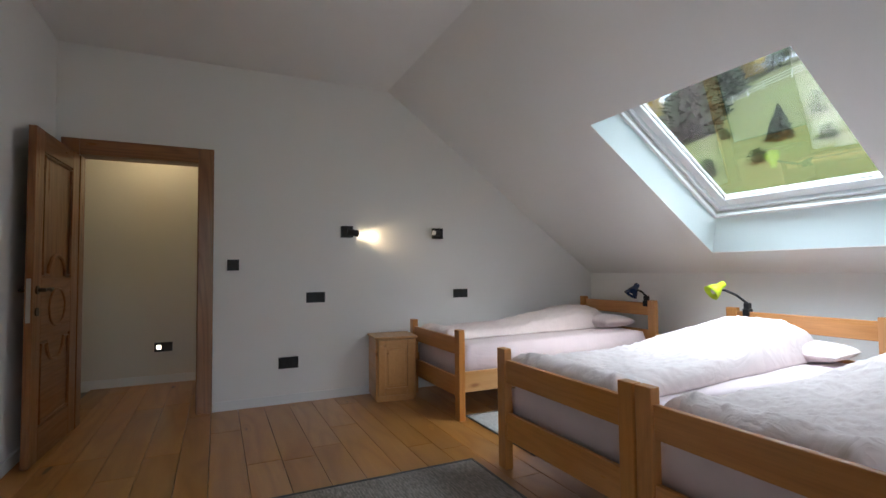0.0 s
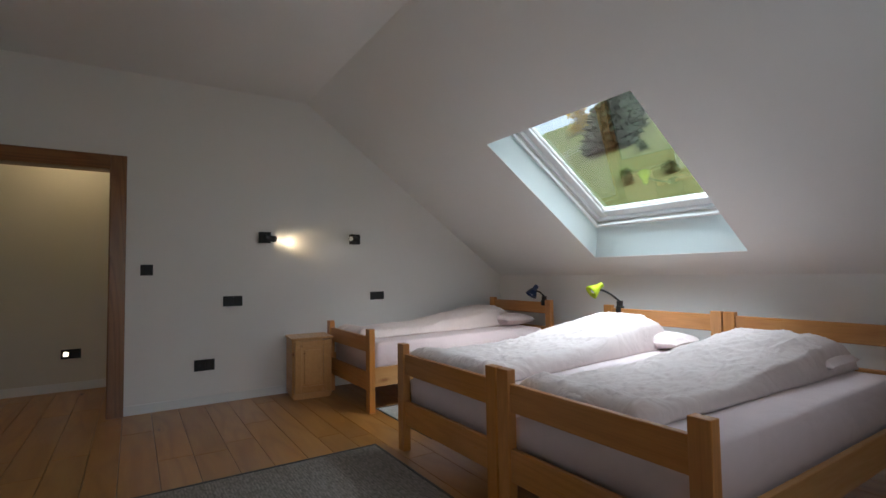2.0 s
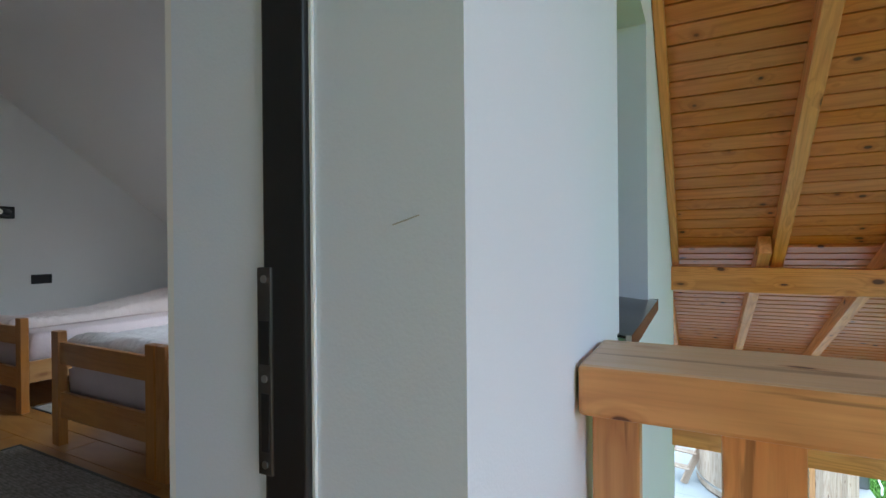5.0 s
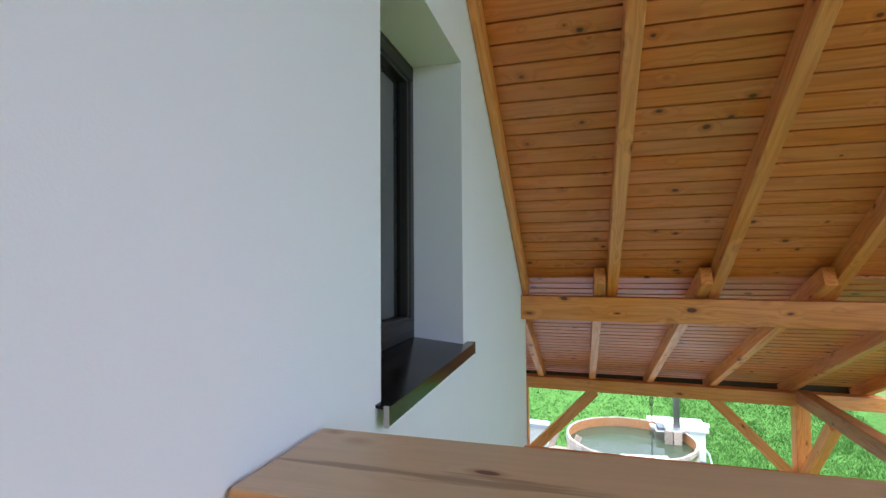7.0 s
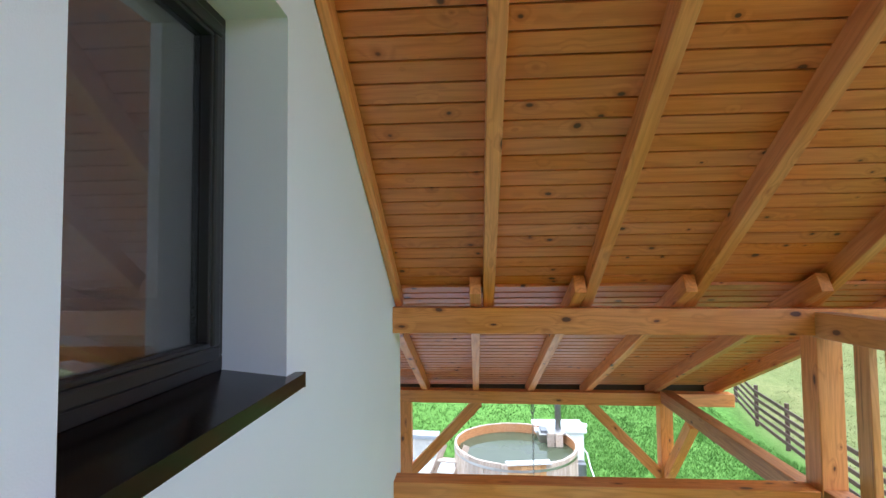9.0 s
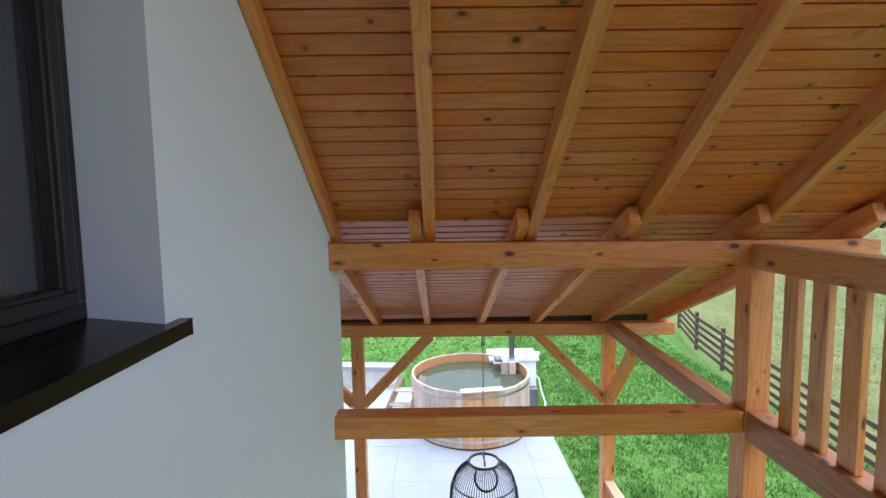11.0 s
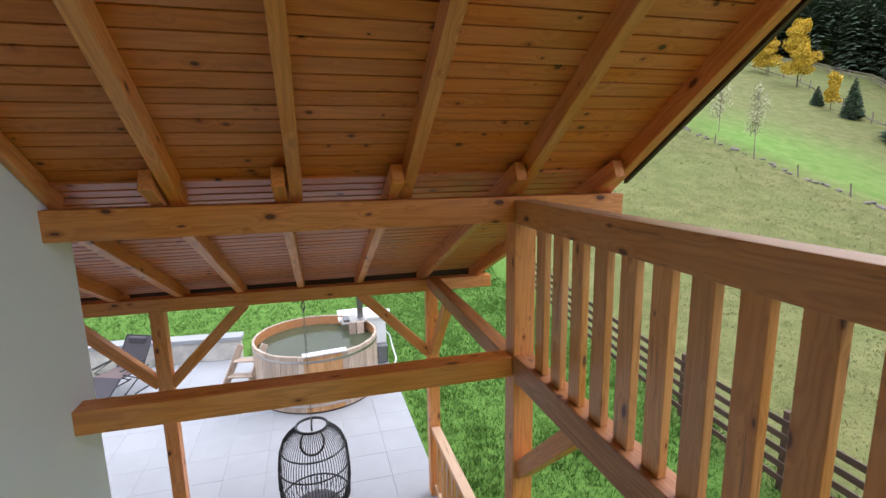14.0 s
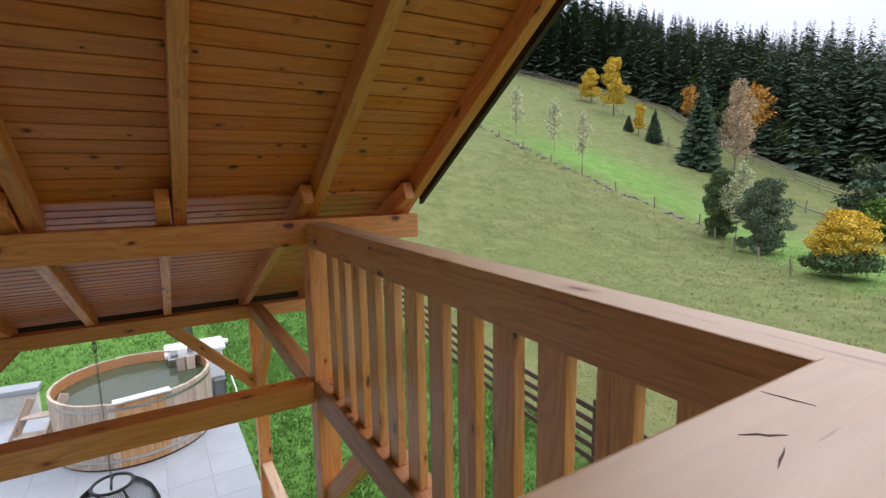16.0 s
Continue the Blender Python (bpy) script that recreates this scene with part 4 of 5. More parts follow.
def make_nightstand(m, label):
    """Local x is the depth, y the width; the door faces -x."""
    n = thing("nightstand", m, label, "nightstand", "nightstands")
    D, W, H = 0.34, 0.36, 0.56
    part("plinth", box(0.02, D - 0.02, 0.015, W - 0.015, 0, 0.045), PINE, n)
    for y in (0.0, W - 0.018):
        part("side_panel", box(0.012, D, y, y + 0.018, 0.02, H - 0.02, 0.002), PINE, n)
    part("back_panel", box(D - 0.012, D - 0.002, 0.018, W - 0.018, 0.02, H - 0.02), PINE, n)
    part("bottom", box(0.012, D, 0.018, W - 0.018, 0.045, 0.06), PINE, n)
    part("top", box(-0.012, D + 0.005, -0.012, W + 0.012, H - 0.02, H, 0.005), PINE, n)
    d = part("door", ring_door(0.02, W - 0.02, 0.06, H - 0.03), PINE, n)
    bm = box(0.003, 0.009, 0.075, W - 0.075, 0.115, H - 0.085)
    cuboid(bm, -0.006, 0.004, 0.102, W - 0.102, 0.142, H - 0.112, 0.007)
    part("panel", bm, PINE, d)
    part("knob", tube(tube(bmesh.new(), (-0.006, W - 0.05, H - 0.08), (-0.022, W - 0.05, H - 0.08), 0.006), (-0.02, W - 0.05, H - 0.08), (-0.036, W - 0.05, H - 0.08), 0.012, 0.014, 14), PINE, d)
    return n


def ring_door(y0, y1, z0, z1):
    bm = bmesh.new()
    cuboid(bm, -0.008, 0.01, y0, y0 + 0.06, z0, z1, 0.003)
    cuboid(bm, -0.008, 0.01, y1 - 0.06, y1, z0, z1, 0.003)
    cuboid(bm, -0.008, 0.01, y0 + 0.06, y1 - 0.06, z1 - 0.06, z1, 0.003)
    cuboid(bm, -0.008, 0.01, y0 + 0.06, y1 - 0.06, z0, z0 + 0.06, 0.003)
    return bm


make_nightstand(Matrix.Translation((2.155, 2.405, 0)) @ pose(0, 0, 0, 0, 0, 90 - 6) @ Matrix.Translation((0, -0.345, 0)), "small pine nightstand with a panelled door at the bed's foot")
make_nightstand(pose(4.35, 1.02, 0), "small pine nightstand between two beds by the knee wall")
make_nightstand(pose(4.42, -1.66, 0), "small pine nightstand beside the bed near the gable wall")

# ---- clamp lamps ----


def make_clamp_lamp(m, mat, label, swing, tip):
    l = thing("clamp_lamp", m, label, "desk lamp", "clamp lamps")
    bm = bmesh.new()
    cuboid(bm, -0.03, 0.03, -0.022, 0.022, -0.065, -0.01, 0.004)
    cuboid(bm, -0.024, 0.024, -0.018, 0.018, -0.01, 0.035, 0.006)
    part("clamp", bm, BLACK, l)
    t = Vector(tip)
    part("arm", wire(bmesh.new(), [(0, 0, 0.03), t * 0.35 + Vector((0, 0, 0.055)), t * 0.7 + Vector((0, 0, 0.055)), t + Vector((0, 0, 0.03))], 0.009, 8), BLACK, l, "black bendy neck")
    q = Vector(swing).to_track_quat("Z", "Y").to_matrix().to_4x4()
    hm = bmesh.new()
    lathe(hm, [(0.0, -0.075), (0.022, -0.074), (0.026, -0.06), (0.026, -0.03), (0.034, -0.02), (0.05, 0.015), (0.064, 0.055), (0.061, 0.055), (0.046, 0.012), (0.02, -0.02)], 24)
    part("shade", hm, mat, l, "", Matrix.Translation(t + Vector((0, 0, 0.035))) @ q, True)
    bulb = bmesh.new()
    lathe(bulb, [(0.0, 0.045), (0.015, 0.042), (0.024, 0.025), (0.02, 0.005), (0.013, -0.02)], 16)
    part("bulb", bulb, WHITE, l, "white lamp bulb", Matrix.Translation(t + Vector((0, 0, 0.035))) @ q, True)
    part("cord", wire(bmesh.new(), [(0.02, 0, -0.05), (0.028, -0.01, -0.2), (0.03, -0.005, -0.35), (0.035, 0.01, -0.55)], 0.003, 6), BLACK, l, "thin black power cord")
    return l


make_clamp_lamp(pose(4.625, 1.74, 0.835), BLUE, "dark blue clamp lamp on the bed's headboard", (-0.55, 0.15, -0.75), (-0.06, 0.10, 0.05))
make_clamp_lamp(pose(4.46, 0.66, 0.835), LIME, "lime green clamp lamp on the bed's headboard", (-0.75, 0.30, -0.55), (-0.10, 0.17, 0.10))

# ---- rugs and radiator ----


def make_rug(x0, x1, y0, y1, mat, label):
    r = thing("rug", pose((x0 + x1) / 2, (y0 + y1) / 2, 0.0), label, "rug")
    hx, hy = (x1 - x0) / 2, (y1 - y0) / 2
    nx, ny = int(hx * 40), int(hy * 40)
    bm = bmesh.new()
    bmesh.ops.create_grid(bm, x_segments=nx, y_segments=ny, size=1)
    for v in bm.verts:
        x, y = v.co.x * hx, v.co.y * hy
        edge = min(1, (hx - abs(x)) / 0.02, (hy - abs(y)) / 0.02)
        v.co = (x, y, 0.004 + 0.008 * max(0, edge) + 0.002 * noise.noise(Vector((x * 4, y * 4, hx))))
    part("rug_body", bm, mat, r, smooth=True)
    part("binding", ring_frame(hx + 0.006, hy + 0.006, 0.012, 0.001, 0.009, 0.0), RUGEDGE, r, "dark stitched edge")
    return r


make_rug(0.75, 2.285, -1.35, 0.955, RUGDARK, "large grey woven rug on the oak floor")
make_rug(2.655, 4.2, 0.84, 1.73, RUGLIGHT, "pale grey rug lying between two beds")

rad = thing("radiator", pose(1.86, -2.035, 0.13), "white panel radiator under the window", "radiator")
part("front_panel", box(0, 1.2, 0.18, 0.20, 0, 0.63, 0.006), WHITE, rad)
part("back_panel", box(0, 1.2, 0.02, 0.035, 0, 0.63, 0.006), WHITE, rad)
for x in (-0.004, 1.198):
    part("side_panel", box(x, x + 0.006, 0.018, 0.202, 0.01, 0.64, 0.002), WHITE, rad)
part("top_frame", ring_frame(0.6, 0.092, 0.02, 0.625, 0.65, 0.003), WHITE, rad, "", Matrix.Translation((0.6, 0.11, 0)))
for k in range(58):
    part("grille_slat", box(0.022 + k * 0.02, 0.034 + k * 0.02, 0.038, 0.182, 0.632, 0.645), WHITE, rad)
for x in (0.2, 1.0):
    part("bracket", box(x, x + 0.03, -0.003, 0.02, 0.1, 0.55), WHITE, rad)
    part("foot", box(x, x + 0.03, 0.08, 0.12, -0.13, 0.01), WHITE, rad)

# ---- gable wall: window, sill, balcony door frame ----
win = tagged(thing("window_2", pose((WX0 + WX1) / 2, -2.215, (WZ0 + WZ1) / 2), "anthracite framed window with a clear pane", "window"), kind="structure")
wm = pose(0, 0, 0, 90, 0, 0)
ww, wh = (WX1 - WX0) / 2, (WZ1 - WZ0) / 2
part("window_frame", ring_frame(ww + 0.0, wh, 0.045, -0.03, 0.035, 0.004), BLACKFRAME, win, "", wm)
part("sash", ring_frame(ww - 0.035, wh - 0.035, 0.042, -0.012, 0.048, 0.008), BLACKFRAME, win, "", wm)
part("bead", ring_frame(ww - 0.075, wh - 0.075, 0.014, 0.0, 0.04, 0.004), BLACKFRAME, win, "", wm)
gp = part("pane", box(-ww + 0.074, ww - 0.074, -wh + 0.074, wh - 0.074, 0.006, 0.012), PANEGLASS, win, "", wm)
gp.visible_shadow = False
gp = part("inner_pane", box(-ww + 0.074, ww - 0.074, -wh + 0.074, wh - 0.074, -0.010, -0.006), PANEGLASS, win, "", wm)
gp.visible_shadow = False
silltop = tagged(thing("window_sill", pose(0, 0, 0), "dark glossy outside window sill with a folded edge", "window sill"), kind="structure")
bm = bmesh.new()
prism(bm, [(YE - 0.03, 0.942), (-2.24, 0.966), (-2.24, 0.960), (YE - 0.026, 0.935)], "x", WX0 - 0.03, WX1 + 0.07)
part("plate", bm, SILL, silltop)
part("drip_edge", box(WX0 - 0.03, WX1 + 0.07, YE - 0.032, YE - 0.026, 0.90, 0.942, 0.001), SILL, silltop)
for x in (WX0 - 0.033, WX1 + 0.07):
    part("end_cap", box(x, x + 0.004, YE - 0.032, YE if x > 2.5 else YE - 0.02, 0.898, 0.944), SILL if x > 2.5 else STEEL, silltop)

bframe = tagged(thing("door_frame", pose(0, 0, 0), "anthracite balcony door frame with a steel strike plate", "door frame"), kind="structure")
part("jamb_post", box(BX1 - 0.012, BX1 - 0.001, -2.275, -2.217, -0.03, BZ, 0.003), BLACKFRAME, bframe)
part("jamb_post", box(BX0 + 0.001, BX0 + 0.06, -2.272, -2.195, -0.03, BZ, 0.003), BLACKFRAME, bframe)
part("head_post", box(BX0 + 0.06, BX1 - 0.03, -2.272, -2.195, BZ - 0.06, BZ - 0.001, 0.003), BLACKFRAME, bframe)
part("threshold", box(BX0 + 0.06, BX1 - 0.03, -2.27, -2.2, -0.03, -0.004, 0.003), STEEL, bframe)
plate = part("strike_plate", box(BX1 - 0.015, BX1 - 0.0005, -2.231, -2.2115, 0.925, 1.14, 0.001), DARKSTEEL, bframe, "worn steel strike plate")
part("latch_slot", box(BX1 - 0.0165, BX1 - 0.015, -2.229, -2.216, 1.04, 1.085), BLACKFRAME, plate)
part("bolt_slot", box(BX1 - 0.0165, BX1 - 0.015, -2.228, -2.218, 0.95, 1.01), BLACKFRAME, plate)
for z in (0.936, 1.025, 1.128):
    part("screw", tube(bmesh.new(), (BX1 - 0.015, -2.222, z), (BX1 - 0.0165, -2.222, z), 0.004, None, 10), STEEL, plate)
part("sealant", box(BX1 - 0.004, BX1 - 0.0002, -2.279, -2.2755, -0.03, BZ), WHITE, bframe, "thin white sealant line")

scuff = bmesh.new()
prism(scuff, [(-2.372, 1.1806), (-2.372, 1.1796), (-2.386, 1.1833), (-2.400, 1.1876), (-2.400, 1.1884), (-2.386, 1.1845)], "x", BX1 - 0.0012, BX1 - 0.0002)
part("scuff_mark", scuff, STEEL, bframe, "thin grey scuff mark on the reveal")

# black lantern on the outside wall
lan = thing("wall_lantern", pose(4.42, YE, -0.72), "black metal lantern on the gable wall under the balcony", "wall lantern")
part("wall_plate", box(-0.05, 0.05, -0.02, 0, -0.12, 0.1, 0.006), BLACK, lan)
part("arm", wire(bmesh.new(), [(0, -0.02, 0.06), (0, -0.08, 0.12), (0, -0.15, 0.12), (0, -0.18, 0.07)], 0.01, 8), BLACK, lan)
part("cap", lathe(bmesh.new(), [(0.0, 0.09), (0.02, 0.085), (0.03, 0.06), (0.075, 0.03), (0.12, 0.0), (0.115, -0.01)], 24, (0, -0.18, 0.0)), BLACK, lan, smooth=True)
part("glass_body", lathe(bmesh.new(), [(0.085, -0.01), (0.06, -0.2), (0.0, -0.205)], 8, (0, -0.18, 0)), GLASS, lan)
part("base", lathe(bmesh.new(), [(0.0, -0.2), (0.064, -0.2), (0.05, -0.23), (0.0, -0.24)], 16, (0, -0.18, 0)), BLACK, lan)

# ---- hot tub ----
TX, TY, TR, TH = 11.53, -3.79, 1.22, 1.11
tub = thing("hot_tub", pose(TX, TY, PATIO), "round weathered larch hot tub full of greenish water", "hot tub")
N = 66
for k in range(N):
    a0, a1 = 2 * math.pi * (k + 0.02) / N, 2 * math.pi * (k + 0.98) / N
    dz = random.uniform(-0.006, 0.006)
    bm = bmesh.new()
    pts = [(TR * math.cos(a0), TR * math.sin(a0)), (TR * math.cos(a1), TR * math.sin(a1)), ((TR - 0.045) * math.cos(a1), (TR - 0.045) * math.sin(a1)), ((TR - 0.045) * math.cos(a0), (TR - 0.045) * math.sin(a0))]
    am = (a0 + a1) / 2
    turn = Matrix.Rotation(am, 4, "Z") @ pose(TR, 0, TH / 2, 0, -90, 0)
    inv = turn.inverted()
    prism(bm, pts, "z", 0.04, TH + dz)
    bmesh.ops.transform(bm, matrix=inv, verts=bm.verts)
    newer = abs(am - math.pi - 0.1) < 0.3
    part("stave", bm, FRESHSTAVE if newer else TUBWOOD, tub, "newer orange stave" if newer else "", turn)
bm = bmesh.new()
lathe(bm, [(TR - 0.047, 0.1), (TR - 0.047, TH - 0.012)], 66)
part("inner_lining", bm, TUBINSIDE, tub, "reddish wet inner wall")
for z in (0.16, TH - 0.1):
    bm = bmesh.new()
    lathe(bm, [(TR + 0.001, z - 0.022), (TR + 0.006, z - 0.022), (TR + 0.006, z + 0.022), (TR + 0.001, z + 0.022)], 66)
    part("hoop", bm, STEEL, tub, "flat steel hoop")
bm = bmesh.new()
lathe(bm, [(0.0, 0), (TR - 0.048, 0)], 66)
part("water", bm, TUBWATER, tub, "murky greenish water", pose(0, 0, TH - 0.19))
part("base", tube(bmesh.new(), (0, 0, 0.0), (0, 0, 0.045), TR - 0.02, None, 66), FENCEWOOD, tub)
bm = bmesh.new()
for k in range(10):
    a0, a1 = math.pi * (0.62 + 0.076 * k), math.pi * (0.62 + 0.076 * (k + 1))
    prism(bm, [((TR - 0.05) * math.cos(a0), (TR - 0.05) * math.sin(a0)), ((TR - 0.05) * math.cos(a1), (TR - 0.05) * math.sin(a1)), ((TR - 0.4) * math.cos(a1), (TR - 0.4) * math.sin(a1)), ((TR - 0.4) * math.cos(a0), (TR - 0.4) * math.sin(a0))], "z", 0.5, 0.53)
part("bench", bm, TUBINSIDE, tub)
part("rim_board", box(-0.07, 0.10, -0.4, 0.4, 0, 0.03, 0.005), PALEWOOD, tub, "pale board lying on the rim", Matrix.Translation((-1.16, -0.14, TH + 0.012)) @ pose(0, 0, 0, 0, 0, 8))
for k in range(2):
    part("stove_guard", box(0.26, 0.30, -1.0 + 0.17 * k, -0.85 + 0.17 * k, 0.4, TH + 0.07, 0.004), TUBWOOD, tub, "pale guard board before the stove")
part("stove", box(0.5, 1.0, -0.98, -0.55, 0.3, TH - 0.02, 0.01), STEEL, tub, "steel underwater stove")
part("stove_lid", box(0.62, 0.92, -0.9, -0.6, TH - 0.02, TH + 0.03, 0.01), CHAIN, tub)
part("chimney", tube(bmesh.new(), (0.60, -0.96, TH), (0.60, -0.96, TH + 1.15), 0.065, None, 20), CHAIN, tub, "grey steel flue pipe", smooth=False)
part("chimney_base", box(0.36, 0.78, -1.08, -0.72, TH + 0.01, TH + 0.06, 0.006), STEEL, tub)

steps_ladder = thing("tub_steps", pose(0.0, -0.2, 0), "leaning wooden steps beside the hot tub", "steps")
for dy in (0.0, 0.45):
    beam("stringer", (11.0 + dy * 0.2, -2.16 + dy * 0.0 + dy, PATIO + 0.01), (11.35 + dy * 0.2, -2.62 + dy, PATIO + 1.08), 0.035, 0.14, TUBWOOD, steps_ladder)
for k in range(3):
    f = 0.25 + 0.25 * k
    beam("tread", (11.0 + 0.35 * f, -2.16 - 0.46 * f, PATIO + 1.08 * f), (11.09 + 0.35 * f, -1.71 - 0.46 * f, PATIO + 1.08 * f), 0.2, 0.03, TUBWOOD, steps_ladder)

boxw = thing("filter_box", pose(12.75, -4.85, -3.42), "white plastic pump box behind the hot tub", "pump box")
part("body", box(-0.33, 0.33, -0.5, 0.5, 0, 1.12, 0.02), WATERPLASTIC, boxw)
part("lid", box(-0.38, 0.38, -0.56, 0.56, 1.12, 1.2, 0.02), WATERPLASTIC, boxw)
part("side_tank", box(-0.25, 0.25, 0.5, 1.15, 0, 0.93, 0.02), WATERPLASTIC, boxw)
part("valve", tube(bmesh.new(), (0.1, -0.56, 1.14), (0.1, -0.66, 1.14), 0.07, 0.05, 16), WATERPLASTIC, boxw)
part("hose", wire(bmesh.new(), [(-0.1, -0.5, 0.75), (-0.05, -0.62, 0.6), (-0.15, -0.66, 0.35), (-0.4, -0.7, 0.15), (-0.7, -0.62, 0.13)], 0.018, 8), WATERPLASTIC, boxw, "white corrugated hose", smooth=True)
part("pump", box(-0.55, -0.33, -0.5, -0.25, 0.12, 0.55, 0.03), CHAIN, boxw)

# ---- hanging chair ----
CX, CY, CZ = 7.55, -3.69, -1.97
chair = thing("hanging_chair", pose(CX, CY, 0), "black wire egg chair hanging on a chain", "hanging chair")


EGG = ((0, 0.19), (0.06, 0.28), (0.15, 0.36), (0.3, 0.42), (0.55, 0.44), (0.8, 0.42), (0.93, 0.36), (1.0, 0.26))


def egg_r(t):
    """Radius at t from the crown (0) to the foot (1)."""
    for (a, r), (b, s) in zip(EGG, EGG[1:]):
        if t <= b:
            return r + (s - r) * (t - a) / (b - a)
    return EGG[-1][1]


EH = 1.2
for k in range(43):
    a = radians(78 + 204 * k / 42)
    pts = [(egg_r(t) * math.cos(a), egg_r(t) * math.sin(a), CZ - EH * t) for t in [j / 14 for j in range(15)]]
    part("wire", wire(bmesh.new(), pts, 0.016 if k in (0, 42) else 0.0055, 6 if k in (0, 42) else 4), RATTAN, chair)
for k in range(15):
    a = radians(-78 + 156 * (k + 0.5) / 15)
    part("wire", wire(bmesh.new(), [(egg_r(t) * math.cos(a), egg_r(t) * math.sin(a), CZ - EH * t) for t in (0.8, 0.87, 0.93, 1.0)], 0.0055, 4), RATTAN, chair)
for t, r in ((0.0, 0.017), (0.8, 0.012), (1.0, 0.016)):
    part("hoop", wire(bmesh.new(), [(egg_r(t) * math.cos(a), egg_r(t) * math.sin(a), CZ - EH * t) for a in [2 * math.pi * k / 40 for k in range(40)]], r, 8, True), RATTAN, chair)
for t in (0.22, 0.42, 0.62):
    part("half_hoop", wire(bmesh.new(), [(egg_r(t) * math.cos(a), egg_r(t) * math.sin(a), CZ - EH * t) for a in [radians(78 + 204 * k / 28) for k in range(29)]], 0.010, 6), RATTAN, chair)
part("opening_arch", wire(bmesh.new(), [(-egg_r(0.15 * math.sin(a)) * math.cos(0.55 * math.cos(a)), egg_r(0.15 * math.sin(a)) * math.sin(0.55 * math.cos(a)), CZ - EH * 0.15 * math.sin(a)) for a in [math.pi * k / 24 for k in range(25)]], 0.014, 8), RATTAN, chair)
part("hanger", wire(bmesh.new(), [(0.13, 0, CZ), (0.1, 0, CZ + 0.04), (0, 0, CZ + 0.06), (-0.1, 0, CZ + 0.04), (-0.13, 0, CZ)], 0.012, 8), RATTAN, chair)
bm = bmesh.new()
lathe(bm, [(0.0, 0.09), (0.22, 0.08), (0.3, 0.05), (0.31, 0.02), (0.26, 0.0), (0.0, 0.0)], 28, (0, 0, CZ - 1.16))
part("seat_cushion", bm, FABRIC, chair, "dark round seat cushion", smooth=True)
bm = bmesh.new()
z = CZ + 0.05
flip = 0
while z < -0.36:
    ring = [(0.011 * math.cos(a) if not flip else 0, 0.011 * math.cos(a) if flip else 0, z + 0.024 * math.sin(a)) for a in [2 * math.pi * k / 10 for k in range(10)]]
    wire(bm, ring, 0.0035, 5, True)
    z += 0.036
    flip = 1 - flip
part("chain", bm, CHAIN, chair, "thin steel chain")
part("snap_hook", wire(bmesh.new(), [(0, 0.02 * math.cos(a), -0.43 + 0.055 * math.sin(a)) for a in [2 * math.pi * k / 16 for k in range(16)]], 0.006, 6, True), CHAIN, chair)

# ---- garden lounger by the wall ----
lo = thing("garden_lounger", pose(12.35, 0.08, PATIO, 0, 0, -24), "folding black garden lounger with a dark mesh seat", "sun lounger")
SEAT = [(-0.70, 0.16), (-0.30, 0.46), (0.26, 0.42), (0.64, 1.0)]
for y in (-0.3, 0.3):
    part("side_tube", wire(bmesh.new(), [(x, y, z) for x, z in SEAT], 0.013, 8), BLACK, lo)
    part("leg_tube", wire(bmesh.new(), [(-0.45, y * 1.05, 0.012), (0.42, y * 1.05, 0.46)], 0.013, 8), BLACK, lo)
    part("leg_tube", wire(bmesh.new(), [(0.55, y * 1.05, 0.012), (-0.25, y * 1.05, 0.52), (0.3, y * 1.05, 0.62)], 0.013, 8), BLACK, lo)
    part("armrest", box(-0.3, 0.3, y * 1.08 - 0.03, y * 1.08 + 0.03, 0.6, 0.625, 0.008), BLACK, lo)
    part("ground_bar", wire(bmesh.new(), [(-0.5, y * 1.05, 0.013), (0.6, y * 1.05, 0.013)], 0.012, 8), BLACK, lo)
for (xa, za), (xb, zb), name in ((SEAT[0], SEAT[1], "leg_mesh"), (SEAT[1], SEAT[2], "seat_mesh"), (SEAT[2], SEAT[3], "back_mesh")):
    bm = bmesh.new()
    prism(bm, [(xa, za), (xb, zb), (xb, zb + 0.012), (xa, za + 0.012)], "y", -0.285, 0.285)
    part(name, bm, CUSHION if name == "seat_mesh" else FABRIC, lo, "dull brown padded seat" if name == "seat_mesh" else "")
part("head_pillow", box(0.53, 0.63, -0.2, 0.2, 0.85, 0.99, 0.03), FABRIC, lo)
for x, z in (SEAT[0], SEAT[3]):
    part("cross_tube", wire(bmesh.new(), [(x, -0.3, z), (x, 0.3, z)], 0.013, 8), BLACK, lo)

# lower veranda rail between the posts
lowrail = thing("veranda_railing", pose(0, 0, 0), "pale spruce railing between the veranda posts", "railing")
beam("handrail", (7.54, -5.27, -2.28), (5.02, -5.27, -2.28), 0.12, 0.05, RAIL, lowrail)
beam("bottom_rail", (7.54, -5.27, -3.15), (5.02, -5.27, -3.15), 0.07, 0.08, RAIL, lowrail)
for k in range(11):
    x = 7.4 - 0.22 * k
    beam("baluster", (x, -5.27, -3.11), (x, -5.27, -2.305), 0.11, 0.03, RAIL, lowrail, 0.003)

